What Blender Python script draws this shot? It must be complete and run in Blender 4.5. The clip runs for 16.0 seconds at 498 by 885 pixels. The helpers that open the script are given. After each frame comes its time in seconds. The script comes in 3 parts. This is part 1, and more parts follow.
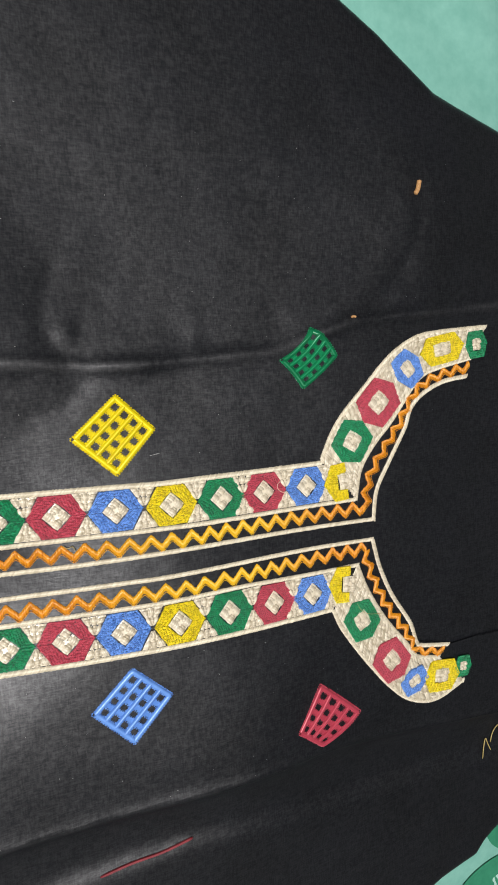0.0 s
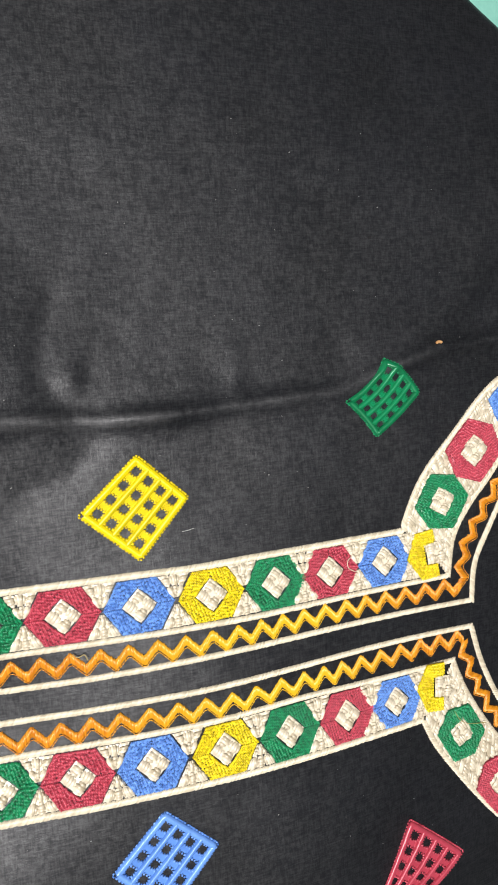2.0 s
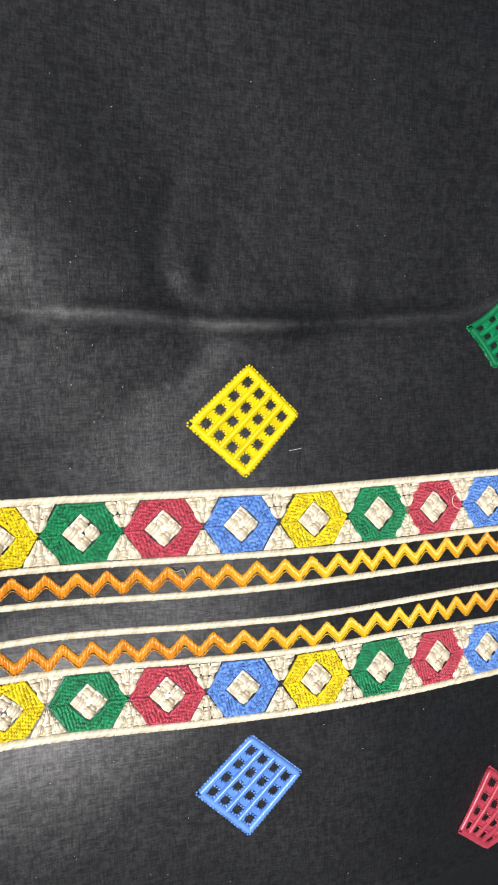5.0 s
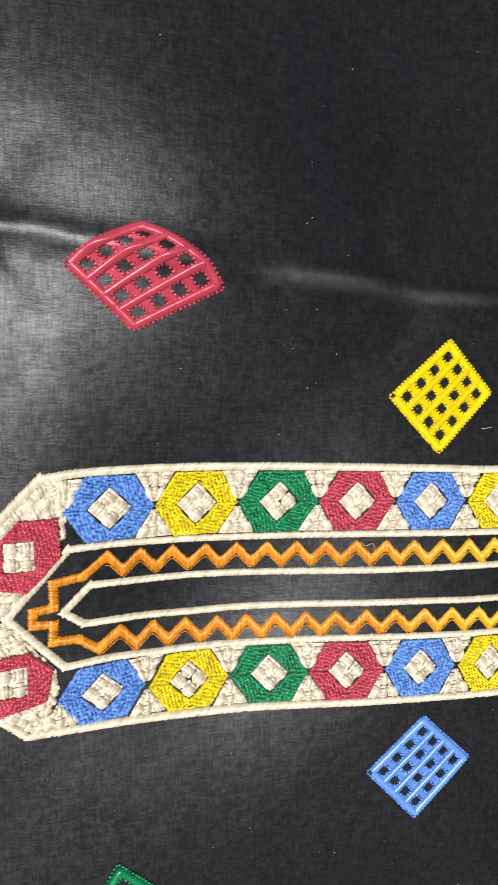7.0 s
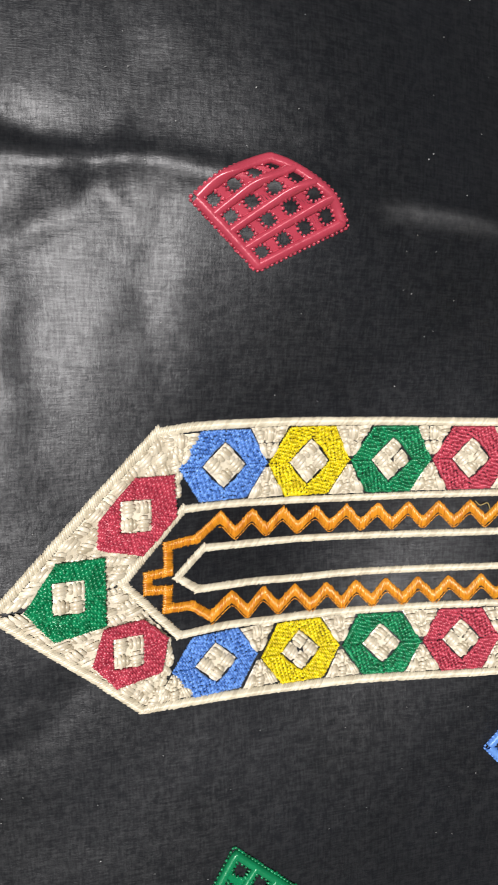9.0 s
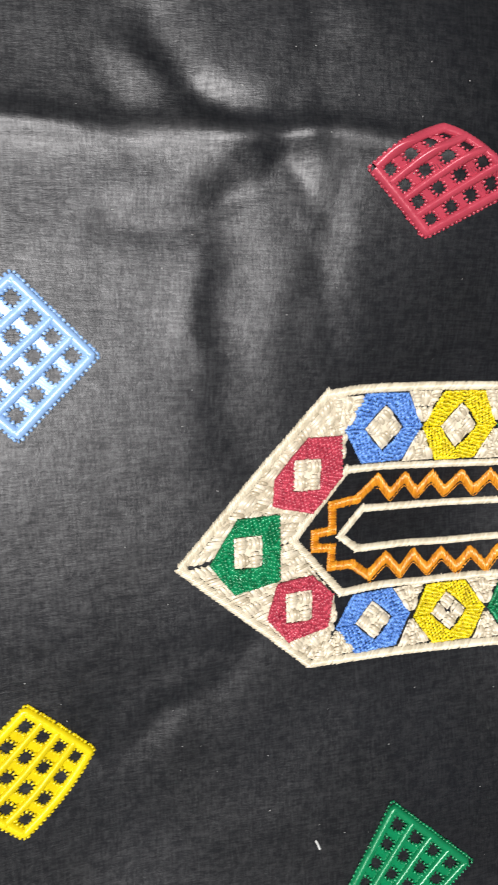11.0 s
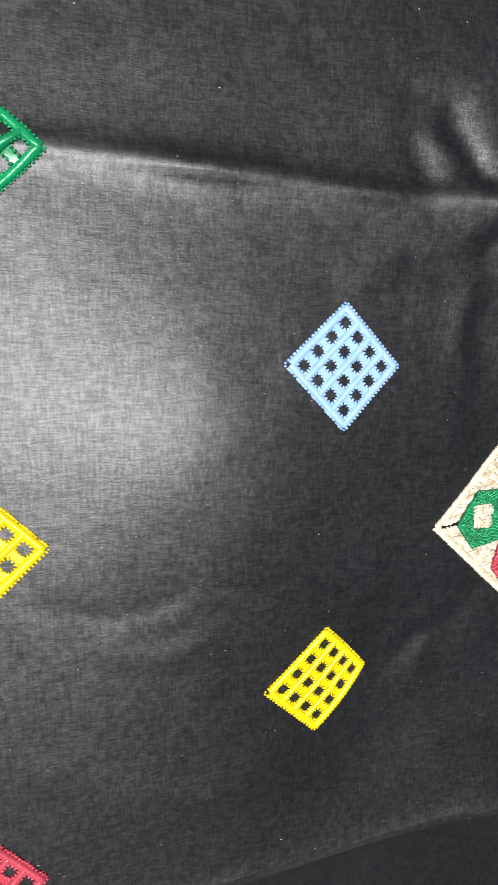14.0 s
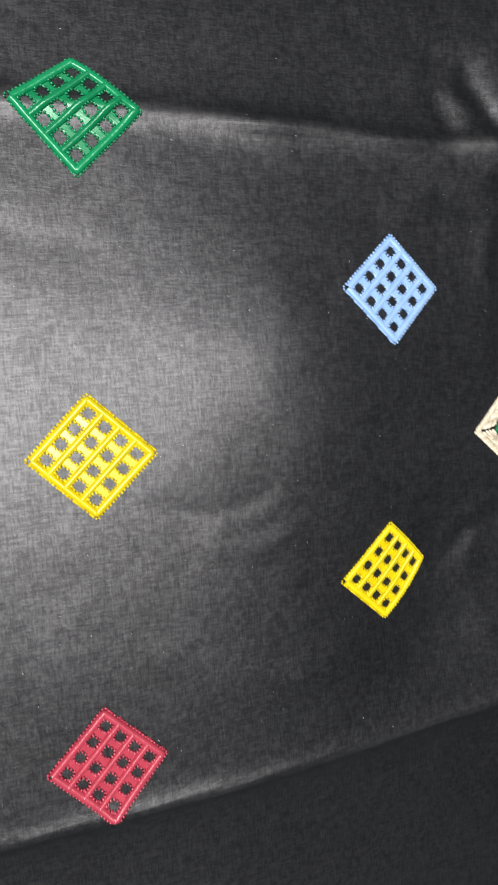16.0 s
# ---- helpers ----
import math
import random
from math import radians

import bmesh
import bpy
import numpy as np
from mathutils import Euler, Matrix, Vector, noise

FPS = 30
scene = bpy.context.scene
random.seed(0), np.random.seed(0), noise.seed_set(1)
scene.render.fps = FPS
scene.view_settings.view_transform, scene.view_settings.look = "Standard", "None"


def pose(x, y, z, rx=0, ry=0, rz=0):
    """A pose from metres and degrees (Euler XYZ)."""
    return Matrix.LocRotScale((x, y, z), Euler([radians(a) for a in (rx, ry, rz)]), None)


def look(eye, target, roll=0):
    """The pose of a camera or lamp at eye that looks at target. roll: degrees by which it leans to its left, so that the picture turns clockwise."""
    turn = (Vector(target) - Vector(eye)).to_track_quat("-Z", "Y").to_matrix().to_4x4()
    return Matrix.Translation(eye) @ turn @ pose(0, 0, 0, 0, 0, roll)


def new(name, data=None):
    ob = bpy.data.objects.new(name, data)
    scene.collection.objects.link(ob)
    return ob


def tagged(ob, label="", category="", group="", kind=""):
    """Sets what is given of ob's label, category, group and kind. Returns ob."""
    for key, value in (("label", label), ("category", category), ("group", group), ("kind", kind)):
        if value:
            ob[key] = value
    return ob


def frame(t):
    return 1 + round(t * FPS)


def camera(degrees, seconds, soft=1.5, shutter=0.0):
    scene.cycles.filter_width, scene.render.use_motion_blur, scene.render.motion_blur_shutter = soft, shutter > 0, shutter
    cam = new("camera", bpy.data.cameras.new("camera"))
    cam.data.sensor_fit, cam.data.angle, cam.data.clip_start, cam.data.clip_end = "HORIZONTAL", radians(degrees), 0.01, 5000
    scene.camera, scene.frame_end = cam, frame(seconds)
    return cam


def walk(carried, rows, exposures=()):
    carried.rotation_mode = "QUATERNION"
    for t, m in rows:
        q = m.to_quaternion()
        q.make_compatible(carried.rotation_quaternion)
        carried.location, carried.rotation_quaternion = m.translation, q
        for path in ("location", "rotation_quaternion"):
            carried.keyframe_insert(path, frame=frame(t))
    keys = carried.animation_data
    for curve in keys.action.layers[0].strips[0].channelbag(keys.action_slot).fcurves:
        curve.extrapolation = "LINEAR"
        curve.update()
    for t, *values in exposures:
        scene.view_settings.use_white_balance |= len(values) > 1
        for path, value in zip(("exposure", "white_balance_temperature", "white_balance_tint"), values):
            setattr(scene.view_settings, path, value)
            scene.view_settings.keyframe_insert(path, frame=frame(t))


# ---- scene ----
cam = camera(47.18, 16.0, 1.4, 0.4)
PATH = [
    (0.0, pose(-0.0545, 0.0851, 0.3462, -6.54, -22.87, -3.07)),
    (0.5, pose(-0.0331, 0.0843, 0.3200, -7.17, -22.32, -3.09)),
    (1.0, pose(-0.0173, 0.0968, 0.2890, -5.87, -20.38, -3.39)),
    (1.5, pose(-0.0156, 0.0991, 0.2676, -4.50, -19.27, -5.04)),
    (2.0, pose(-0.0273, 0.0967, 0.2655, -3.51, -18.45, -4.98)),
    (2.5, pose(-0.0318, 0.0931, 0.2626, -4.41, -18.35, -4.67)),
    (3.0, pose(-0.0415, 0.0928, 0.2581, -5.75, -18.35, -3.15)),
    (3.5, pose(-0.0522, 0.0880, 0.2541, -6.25, -18.22, -2.21)),
    (4.0, pose(-0.0636, 0.0782, 0.2448, -7.17, -17.96, -1.81)),
    (4.2, pose(-0.0630, 0.0774, 0.2452, -7.44, -17.15, -1.61)),
    (6.3, pose(-0.1105, 0.0686, 0.2231, -8.52, -16.48, 0.86)),
    (6.5, pose(-0.1220, 0.0680, 0.2239, -8.19, -16.55, 1.44)),
    (7.0, pose(-0.1475, 0.0602, 0.2142, -8.58, -15.73, 1.46)),
    (7.5, pose(-0.1603, 0.0624, 0.2131, -8.00, -15.70, 1.56)),
    (8.0, pose(-0.1693, 0.0533, 0.2113, -7.54, -15.73, 1.17)),
    (8.2, pose(-0.1720, 0.0485, 0.2072, -7.89, -15.93, 0.78)),
    (10.3, pose(-0.2163, 0.0321, 0.1912, -5.94, -14.37, -0.58)),
    (10.5, pose(-0.2209, 0.0308, 0.1917, -6.29, -14.20, -0.68)),
    (11.0, pose(-0.2406, 0.0219, 0.1928, -6.11, -13.57, -1.11)),
    (11.5, pose(-0.2602, 0.0235, 0.1917, -6.69, -13.50, -1.59)),
    (12.0, pose(-0.2848, 0.0293, 0.1963, -6.48, -13.18, -0.90)),
    (12.5, pose(-0.3050, 0.0319, 0.2032, -7.33, -13.65, -0.14)),
    (13.0, pose(-0.3268, 0.0364, 0.2085, -7.99, -13.93, 0.59)),
    (13.5, pose(-0.3471, 0.0326, 0.2210, -8.26, -14.83, 0.82)),
    (14.0, pose(-0.3684, 0.0313, 0.2233, -7.88, -14.95, -0.01)),
    (14.5, pose(-0.3861, 0.0345, 0.2277, -7.61, -14.67, -0.43)),
    (15.0, pose(-0.4021, 0.0278, 0.2302, -7.13, -14.84, -1.37)),
    (15.5, pose(-0.4198, 0.0134, 0.2366, -6.46, -15.41, -2.03)),
    (16.0, pose(-0.4172, -0.0111, 0.2537, -4.65, -16.31, -3.99)),
]
EXPOSURES = [(0.0, -0.36), (0.7, -0.24), (1.6, 0.0), (4.0, 0.0), (6.5, -0.1), (8.0, -0.24), (10.5, -0.28), (11.5, 0.0), (12.5, 0.05), (14.5, 0.15), (16.0, -0.2)]
walk(cam, PATH, EXPOSURES)

# ---- light: a tube lamp under the ceiling, and what the pale room throws back ----
LAMP = (-0.88, 0.04, 2.50)
world = bpy.data.worlds.new("world")
world.use_nodes = True
world.node_tree.nodes["Background"].inputs["Color"].default_value = (0.75, 0.85, 1.0, 1)
world.node_tree.nodes["Background"].inputs["Strength"].default_value = 0.012
scene.world = world
light = bpy.data.lights.new("tube_light", "AREA")
light.shape, light.size, light.size_y, light.energy, light.color = "RECTANGLE", 0.12, 0.60, 116.0, (1.0, 0.97, 0.94)
tube_light = new("tube_light", light)
tube_light.matrix_world = look((LAMP[0], LAMP[1], LAMP[2] - 0.03), (LAMP[0] + 0.001, LAMP[1], 0.0))

# ---- the lie of the cloth ----
# broad swells: x, y, radius, height
SWELLS = [(-0.1, -0.04, 0.045, -0.0173), (-0.16, 0.14, 0.06, 0.0085), (0.08, -0.18, 0.06, 0.0113),
          (0.24, 0.2, 0.045, 0.0088), (0.04, 0.1, 0.08, -0.0063), (-0.32, -0.0, 0.045, 0.0067),
          (-0.24, -0.14, 0.045, -0.0086), (-0.34, -0.16, 0.12, 0.0029), (-0.1, 0.12, 0.045, 0.0091),
          (0.04, -0.04, 0.045, 0.0031), (0.22, 0.02, 0.045, 0.0036)]
# pressed creases: x and y of the line
UPPER_CREASE = ((-0.6, -0.44, -0.38, -0.31, -0.236, -0.19, -0.165, -0.15, -0.1, -0.043, -0.01, 0.02, 0.06, 0.112, 0.17, 0.4),
                (0.112, 0.108, 0.106, 0.1028, 0.0984, 0.1, 0.101, 0.0982, 0.0935, 0.092, 0.0888, 0.0886, 0.0905, 0.0935, 0.112, 0.13))
LOWER_CREASE = ((-0.6, -0.35, -0.2, 0.0, 0.13, 0.4), (-0.204, -0.2025, -0.197, -0.199, -0.199, -0.236))
SLEEVE_EDGE = ((-0.6, -0.1, 0.03, 0.16, 0.4), (-0.27, -0.245, -0.238, -0.2535, -0.272))
# wrinkles: from x, y to x, y, half width, height
WRINKLES = [(-0.187, 0.100, -0.172, 0.165, 0.006, -0.006), (-0.186, 0.098, -0.166, 0.058, 0.005, -0.005),
            (-0.206, 0.104, -0.240, 0.140, 0.005, -0.005), (-0.215, 0.083, -0.262, 0.064, 0.006, 0.005),
            (-0.193, 0.092, -0.225, 0.098, 0.004, 0.004), (-0.205, -0.075, -0.250, -0.100, 0.006, -0.004),
            (-0.205, -0.115, -0.195, -0.150, 0.009, 0.005), (-0.215, 0.045, -0.212, 0.005, 0.009, 0.004),
            (-0.178, 0.06, -0.182, 0.03, 0.006, 0.003)]
SHOULDER_WRINKLES = [(0.165, 0.112, 0.215, 0.150, 0.006, -0.006), (0.215, 0.150, 0.226, 0.205, 0.005, -0.005),
                     (0.16, 0.118, 0.20, 0.165, 0.008, 0.003), (0.23, 0.13, 0.26, 0.20, 0.010, 0.003),
                     (0.05, 0.20, 0.22, 0.245, 0.014, -0.003),
                     (0.23, 0.115, 0.31, 0.16, 0.007, -0.004), (-0.3, -0.118, -0.24, -0.104, 0.004, 0.0016),
                     (-0.36, -0.075, -0.33, -0.06, 0.006, 0.002), (0.10, -0.215, 0.30, -0.245, 0.012, -0.004)]

# folds round the seam and over the skirt
FOLDS = [(-0.221, 0.133, -0.198, 0.107, 0.0060, -0.0120), (-0.234, 0.124, -0.207, 0.117, 0.0050, 0.0075), (-0.237, 0.072, -0.201, 0.081, 0.0050, -0.0090),
         (-0.201, 0.081, -0.184, 0.092, 0.0040, -0.0090), (-0.212, 0.091, -0.193, 0.101, 0.0040, 0.0060), (-0.210, 0.061, -0.209, 0.027, 0.0060, 0.0105),
         (-0.180, 0.108, -0.177, 0.089, 0.0040, -0.0075), (-0.177, 0.089, -0.164, 0.073, 0.0040, -0.0060), (-0.173, 0.105, -0.172, 0.091, 0.0030, 0.0060),
         (-0.261, -0.112, -0.225, -0.096, 0.0060, -0.0090), (-0.225, -0.096, -0.194, -0.074, 0.0060, -0.0075), (-0.223, -0.098, -0.213, -0.150, 0.0090, 0.0105),
         (-0.158, 0.066, -0.153, 0.044, 0.0080, 0.0045), (-0.166, 0.127, -0.169, 0.103, 0.0060, -0.0075), (-0.326, -0.058, -0.252, -0.065, 0.0015, -0.0018),
         (-0.202, 0.060, -0.190, -0.015, 0.0120, -0.0120), (-0.238, 0.127, -0.232, 0.107, 0.0060, -0.0090), (-0.224, 0.125, -0.183, 0.102, 0.0040, -0.0090)]
TUCKS = [(-0.205, 0.103, -0.191, 0.097, 0.0040, 0.0075), (-0.325, -0.058, -0.290, -0.059, 0.0020, -0.0023), (-0.362, -0.085, -0.327, -0.082, 0.0050, 0.0045),
         (-0.353, -0.149, -0.304, -0.149, 0.0100, 0.0045), (-0.393, -0.061, -0.338, -0.062, 0.0040, -0.0030), (-0.444, 0.061, -0.415, 0.053, 0.0060, -0.0037),
         (-0.025, 0.144, -0.031, 0.107, 0.0050, -0.0060), (-0.031, 0.107, -0.013, 0.096, 0.0050, -0.0060), (-0.014, 0.108, -0.020, 0.089, 0.0060, -0.0060),
         (-0.029, 0.107, -0.014, 0.101, 0.0050, 0.0045), (-0.044, 0.061, -0.013, 0.081, 0.0070, -0.0060), (-0.162, 0.088, -0.163, 0.034, 0.0030, -0.0030),
         (-0.019, 0.109, -0.018, 0.096, 0.0040, 0.0045), (0.058, 0.104, 0.058, 0.093, 0.0040, 0.0045), (0.041, 0.109, 0.114, 0.112, 0.0070, -0.0045),
         (-0.031, 0.109, 0.054, 0.118, 0.0100, 0.0045)]


def height(x, y):
    """The height of the cloth's front at x, y (arrays or numbers)."""
    x, y = np.asarray(x, float), np.asarray(y, float)
    z = 0.0 * x
    for cx, cy, s, a in SWELLS:
        z = z + a * np.exp(-((x - cx) ** 2 + (y - cy) ** 2) / (2 * s * s))
    d = y - np.interp(x, *UPPER_CREASE)
    z = z + 0.0027 * (1 + 0.35 * np.sin(37 * x + 1.0) + 0.25 * np.sin(91 * x)) / (1 + (d / 0.0042) ** 2) - 0.005 * np.clip(d, 0, None) / (0.09 + np.clip(d, 0, None))
    d = np.interp(x, *LOWER_CREASE) - y
    z = z + 0.0018 * (1 + 0.3 * np.sin(29 * x)) / (1 + (d / 0.005) ** 2) - 0.014 * np.clip(d, 0, None) / (0.012 + np.clip(d, 0, None))
    d = np.interp(x, *SLEEVE_EDGE) - y
    z = z + 0.007 / (1 + np.exp(-np.clip((x + 0.08) / 0.03, -40, 40))) / (1 + np.exp(-np.clip(d / 0.004, -40, 40)))
    for ax, ay, bx, by, w, a in WRINKLES + SHOULDER_WRINKLES + FOLDS + TUCKS:
        ux, uy = bx - ax, by - ay
        n = math.hypot(ux, uy)
        s = ((x - ax) * ux + (y - ay) * uy) / (n * n)
        off = ((x - ax) * uy - (y - ay) * ux) / n
        bend = 0.12 * n * np.sin(np.pi * np.clip(s, 0, 1))
        past = np.maximum(np.maximum(-s, s - 1), 0) * n
        z = z + 0.115 * a * np.exp(-np.abs((off - bend) / (1.25 * w)) ** 1.6 - (past / (1.5 * w)) ** 2)
    return z


# ---- materials ----
def nodes_of(name):
    mat = bpy.data.materials.new(name)
    mat.use_nodes = True
    nt = mat.node_tree
    return mat, nt, nt.nodes["Principled BSDF"]


def add(nt, kind, **sockets):
    node = nt.nodes.new(kind)
    for key, value in sockets.items():
        node.inputs[key.replace("_", " ")].default_value = value
    return node


def ramp(nt, source, stops):
    node = nt.nodes.new("ShaderNodeValToRGB")
    el = node.color_ramp.elements
    el[0].position, el[0].color = stops[0]
    el[1].position, el[1].color = stops[-1]
    for place, colour in stops[1:-1]:
        el.new(place).color = colour
    nt.links.new(source, node.inputs["Fac"])
    return node


def thread(name, dark, light, rough=0.33, drift=None):
    """Glossy embroidery thread: every stitch a little different, with fine fibres along it."""
    mat, nt, bsdf = nodes_of(name)
    uv = nt.nodes.new("ShaderNodeUVMap")
    geo = nt.nodes.new("ShaderNodeNewGeometry")
    cloud = add(nt, "ShaderNodeTexNoise", Scale=160.0, Detail=3.0)
    nt.links.new(geo.outputs["Position"], cloud.inputs["Vector"])
    blend_in = nt.nodes.new("ShaderNodeMix")
    blend_in.inputs["Factor"].default_value = 0.55
    nt.links.new(cloud.outputs["Fac"], blend_in.inputs["A"])
    nt.links.new(geo.outputs["Random Per Island"], blend_in.inputs["B"])
    tone = ramp(nt, blend_in.outputs["Result"], [(0.2, (*dark, 1)), (0.75, (*light, 1))])
    colour = tone.outputs["Color"]
    if drift:
        split = nt.nodes.new("ShaderNodeSeparateXYZ")
        nt.links.new(geo.outputs["Position"], split.inputs["Vector"])
        span = add(nt, "ShaderNodeMapRange", From_Min=-0.03, From_Max=0.15)
        nt.links.new(split.outputs["X"], span.inputs["Value"])
        blend = ramp(nt, span.outputs["Result"], [(0.0, (0, 0, 0, 1)), (0.4, (1, 1, 1, 1)), (0.65, (1, 1, 1, 1)), (1.0, (0, 0, 0, 1))])
        mix = nt.nodes.new("ShaderNodeMix")
        mix.data_type = "RGBA"
        nt.links.new(blend.outputs["Color"], mix.inputs["Factor"])
        nt.links.new(colour, mix.inputs["A"])
        mix.inputs["B"].default_value = (*drift, 1)
        colour = mix.outputs["Result"]
    nt.links.new(colour, bsdf.inputs["Base Color"])
    lay = add(nt, "ShaderNodeMapping", Scale=(500.0, 7000.0, 1.0))
    nt.links.new(uv.outputs["UV"], lay.inputs["Vector"])
    fibre = add(nt, "ShaderNodeTexNoise", Scale=1.0, Detail=2.0)
    nt.links.new(lay.outputs["Vector"], fibre.inputs["Vector"])
    bump = add(nt, "ShaderNodeBump", Strength=0.35, Distance=0.00012)
    nt.links.new(fibre.outputs["Fac"], bump.inputs["Height"])
    nt.links.new(bump.outputs["Normal"], bsdf.inputs["Normal"])
    bsdf.inputs["Roughness"].default_value = rough
    bsdf.inputs["Specular IOR Level"].default_value = 1.0
    lie = nt.nodes.new("ShaderNodeTangent")
    lie.direction_type = "UV_MAP"
    nt.links.new(lie.outputs["Tangent"], bsdf.inputs["Tangent"])
    bsdf.inputs["Anisotropic"].default_value = 0.5
    bsdf.inputs["Coat Weight"].default_value = 0.22
    bsdf.inputs["Coat Roughness"].default_value = 0.24
    bsdf.inputs["Anisotropic Rotation"].default_value = 0.25
    bsdf.inputs["Specular Tint"].default_value = tuple(min(1.0, 0.42 + 0.9 * v) for v in light) + (1,)
    return mat


CREAM = thread("cream_thread", (0.52, 0.45, 0.33), (0.74, 0.67, 0.53), 0.42)
YELLOW = thread("yellow_thread", (0.50, 0.37, 0.0), (0.86, 0.68, 0.004))
GREEN = thread("green_thread", (0.0, 0.10, 0.034), (0.004, 0.26, 0.10))
RED = thread("red_thread", (0.30, 0.025, 0.048), (0.54, 0.065, 0.105))
BLUE = thread("blue_thread", (0.04, 0.13, 0.44), (0.15, 0.33, 0.80))
ORANGE = thread("orange_thread", (0.46, 0.15, 0.006), (0.74, 0.30, 0.018), 0.36, (0.74, 0.44, 0.015))
KHAKI = thread("khaki_thread", (0.44, 0.37, 0.26), (0.80, 0.72, 0.58), 0.42)
SKY = thread("light_blue_thread", (0.20, 0.37, 0.70), (0.38, 0.58, 0.92))
COLOURS = {"light blue": SKY, "yellow": YELLOW, "green": GREEN, "red": RED, "blue": BLUE, "orange": ORANGE, "cream": CREAM}


def black_cotton():
    mat, nt, bsdf = nodes_of("black_cotton")
    geo = nt.nodes.new("ShaderNodeNewGeometry")
    pos = geo.outputs["Position"]
    warp_map = add(nt, "ShaderNodeMapping", Scale=(2600.0, 500.0, 700.0))
    weft_map = add(nt, "ShaderNodeMapping", Scale=(420.0, 2400.0, 700.0))
    grains = []
    for mapping in (warp_map, weft_map):
        nt.links.new(pos, mapping.inputs["Vector"])
        grain = add(nt, "ShaderNodeTexNoise", Scale=1.0, Detail=2.0)
        nt.links.new(mapping.outputs["Vector"], grain.inputs["Vector"])
        grains.append(grain.outputs["Fac"])
    weave = nt.nodes.new("ShaderNodeMath")
    weave.operation = "ADD"
    nt.links.new(grains[0], weave.inputs[0])
    nt.links.new(grains[1], weave.inputs[1])
    mottle = add(nt, "ShaderNodeTexNoise", Scale=300.0, Detail=6.0, Roughness=0.85)
    nt.links.new(pos, mottle.inputs["Vector"])
    broad = add(nt, "ShaderNodeTexNoise", Scale=22.0, Detail=3.0)
    nt.links.new(pos, broad.inputs["Vector"])
    tone = ramp(nt, broad.outputs["Fac"], [(0.3, (0.0030, 0.0036, 0.0054, 1)), (0.7, (0.0052, 0.0060, 0.0088, 1))])
    # the crease ridges' highlight is painted into the base colour as pale grey
    crease_glint = nt.nodes.new("ShaderNodeAttribute")
    crease_glint.attribute_name = "crease_glint"
    glint_tone = nt.nodes.new("ShaderNodeMix")
    glint_tone.data_type = "RGBA"
    glint_mottle = nt.nodes.new("ShaderNodeMath")
    glint_mottle.operation = "MULTIPLY"
    nt.links.new(crease_glint.outputs["Fac"], glint_mottle.inputs[0])
    nt.links.new(mottle.outputs["Fac"], glint_mottle.inputs[1])
    nt.links.new(glint_mottle.outputs["Value"], glint_tone.inputs["Factor"])
    nt.links.new(tone.outputs["Color"], glint_tone.inputs["A"])
    glint_tone.inputs["B"].default_value = (0.10, 0.10, 0.105, 1)
    nt.links.new(glint_tone.outputs["Result"], bsdf.inputs["Base Color"])
    rough = add(nt, "ShaderNodeMapRange", From_Min=0.3, From_Max=0.7, To_Min=0.38, To_Max=0.48)
    nt.links.new(mottle.outputs["Fac"], rough.inputs["Value"])
    nt.links.new(rough.outputs["Result"], bsdf.inputs["Roughness"])
    gloss = add(nt, "ShaderNodeMapRange", From_Min=0.36, From_Max=0.66, To_Min=0.46, To_Max=0.96)
    threads = []
    for scale in ((1300.0, 170.0, 300.0), (170.0, 1300.0, 300.0)):
        lay = add(nt, "ShaderNodeMapping", Scale=scale)
        nt.links.new(pos, lay.inputs["Vector"])
        streak = add(nt, "ShaderNodeTexNoise", Scale=1.0, Detail=2.0)
        nt.links.new(lay.outputs["Vector"], streak.inputs["Vector"])
        threads.append(streak.outputs["Fac"])
    woven = nt.nodes.new("ShaderNodeMath")
    woven.operation = "ADD"
    nt.links.new(threads[0], woven.inputs[0])
    nt.links.new(threads[1], woven.inputs[1])
    both = nt.nodes.new("ShaderNodeMath")
    both.operation = "MULTIPLY"
    nt.links.new(woven.outputs["Value"], both.inputs[0])
    nt.links.new(mottle.outputs["Fac"], both.inputs[1])
    nt.links.new(both.outputs["Value"], gloss.inputs["Value"])
    nt.links.new(gloss.outputs["Result"], bsdf.inputs["Specular IOR Level"])
    bsdf.inputs["Specular Tint"].default_value = (0.97, 0.97, 1.0, 1)
    fine = add(nt, "ShaderNodeBump", Strength=0.7, Distance=0.00006)
    nt.links.new(weave.outputs["Value"], fine.inputs["Height"])
    soft = add(nt, "ShaderNodeBump", Strength=0.6, Distance=0.00020)
    nt.links.new(mottle.outputs["Fac"], soft.inputs["Height"])
    nt.links.new(fine.outputs["Normal"], soft.inputs["Normal"])
    slack = add(nt, "ShaderNodeBump", Strength=0.5, Distance=0.0016)
    nt.links.new(broad.outputs["Fac"], slack.inputs["Height"])
    nt.links.new(soft.outputs["Normal"], slack.inputs["Normal"])
    nt.links.new(slack.outputs["Normal"], bsdf.inputs["Normal"])
    return mat


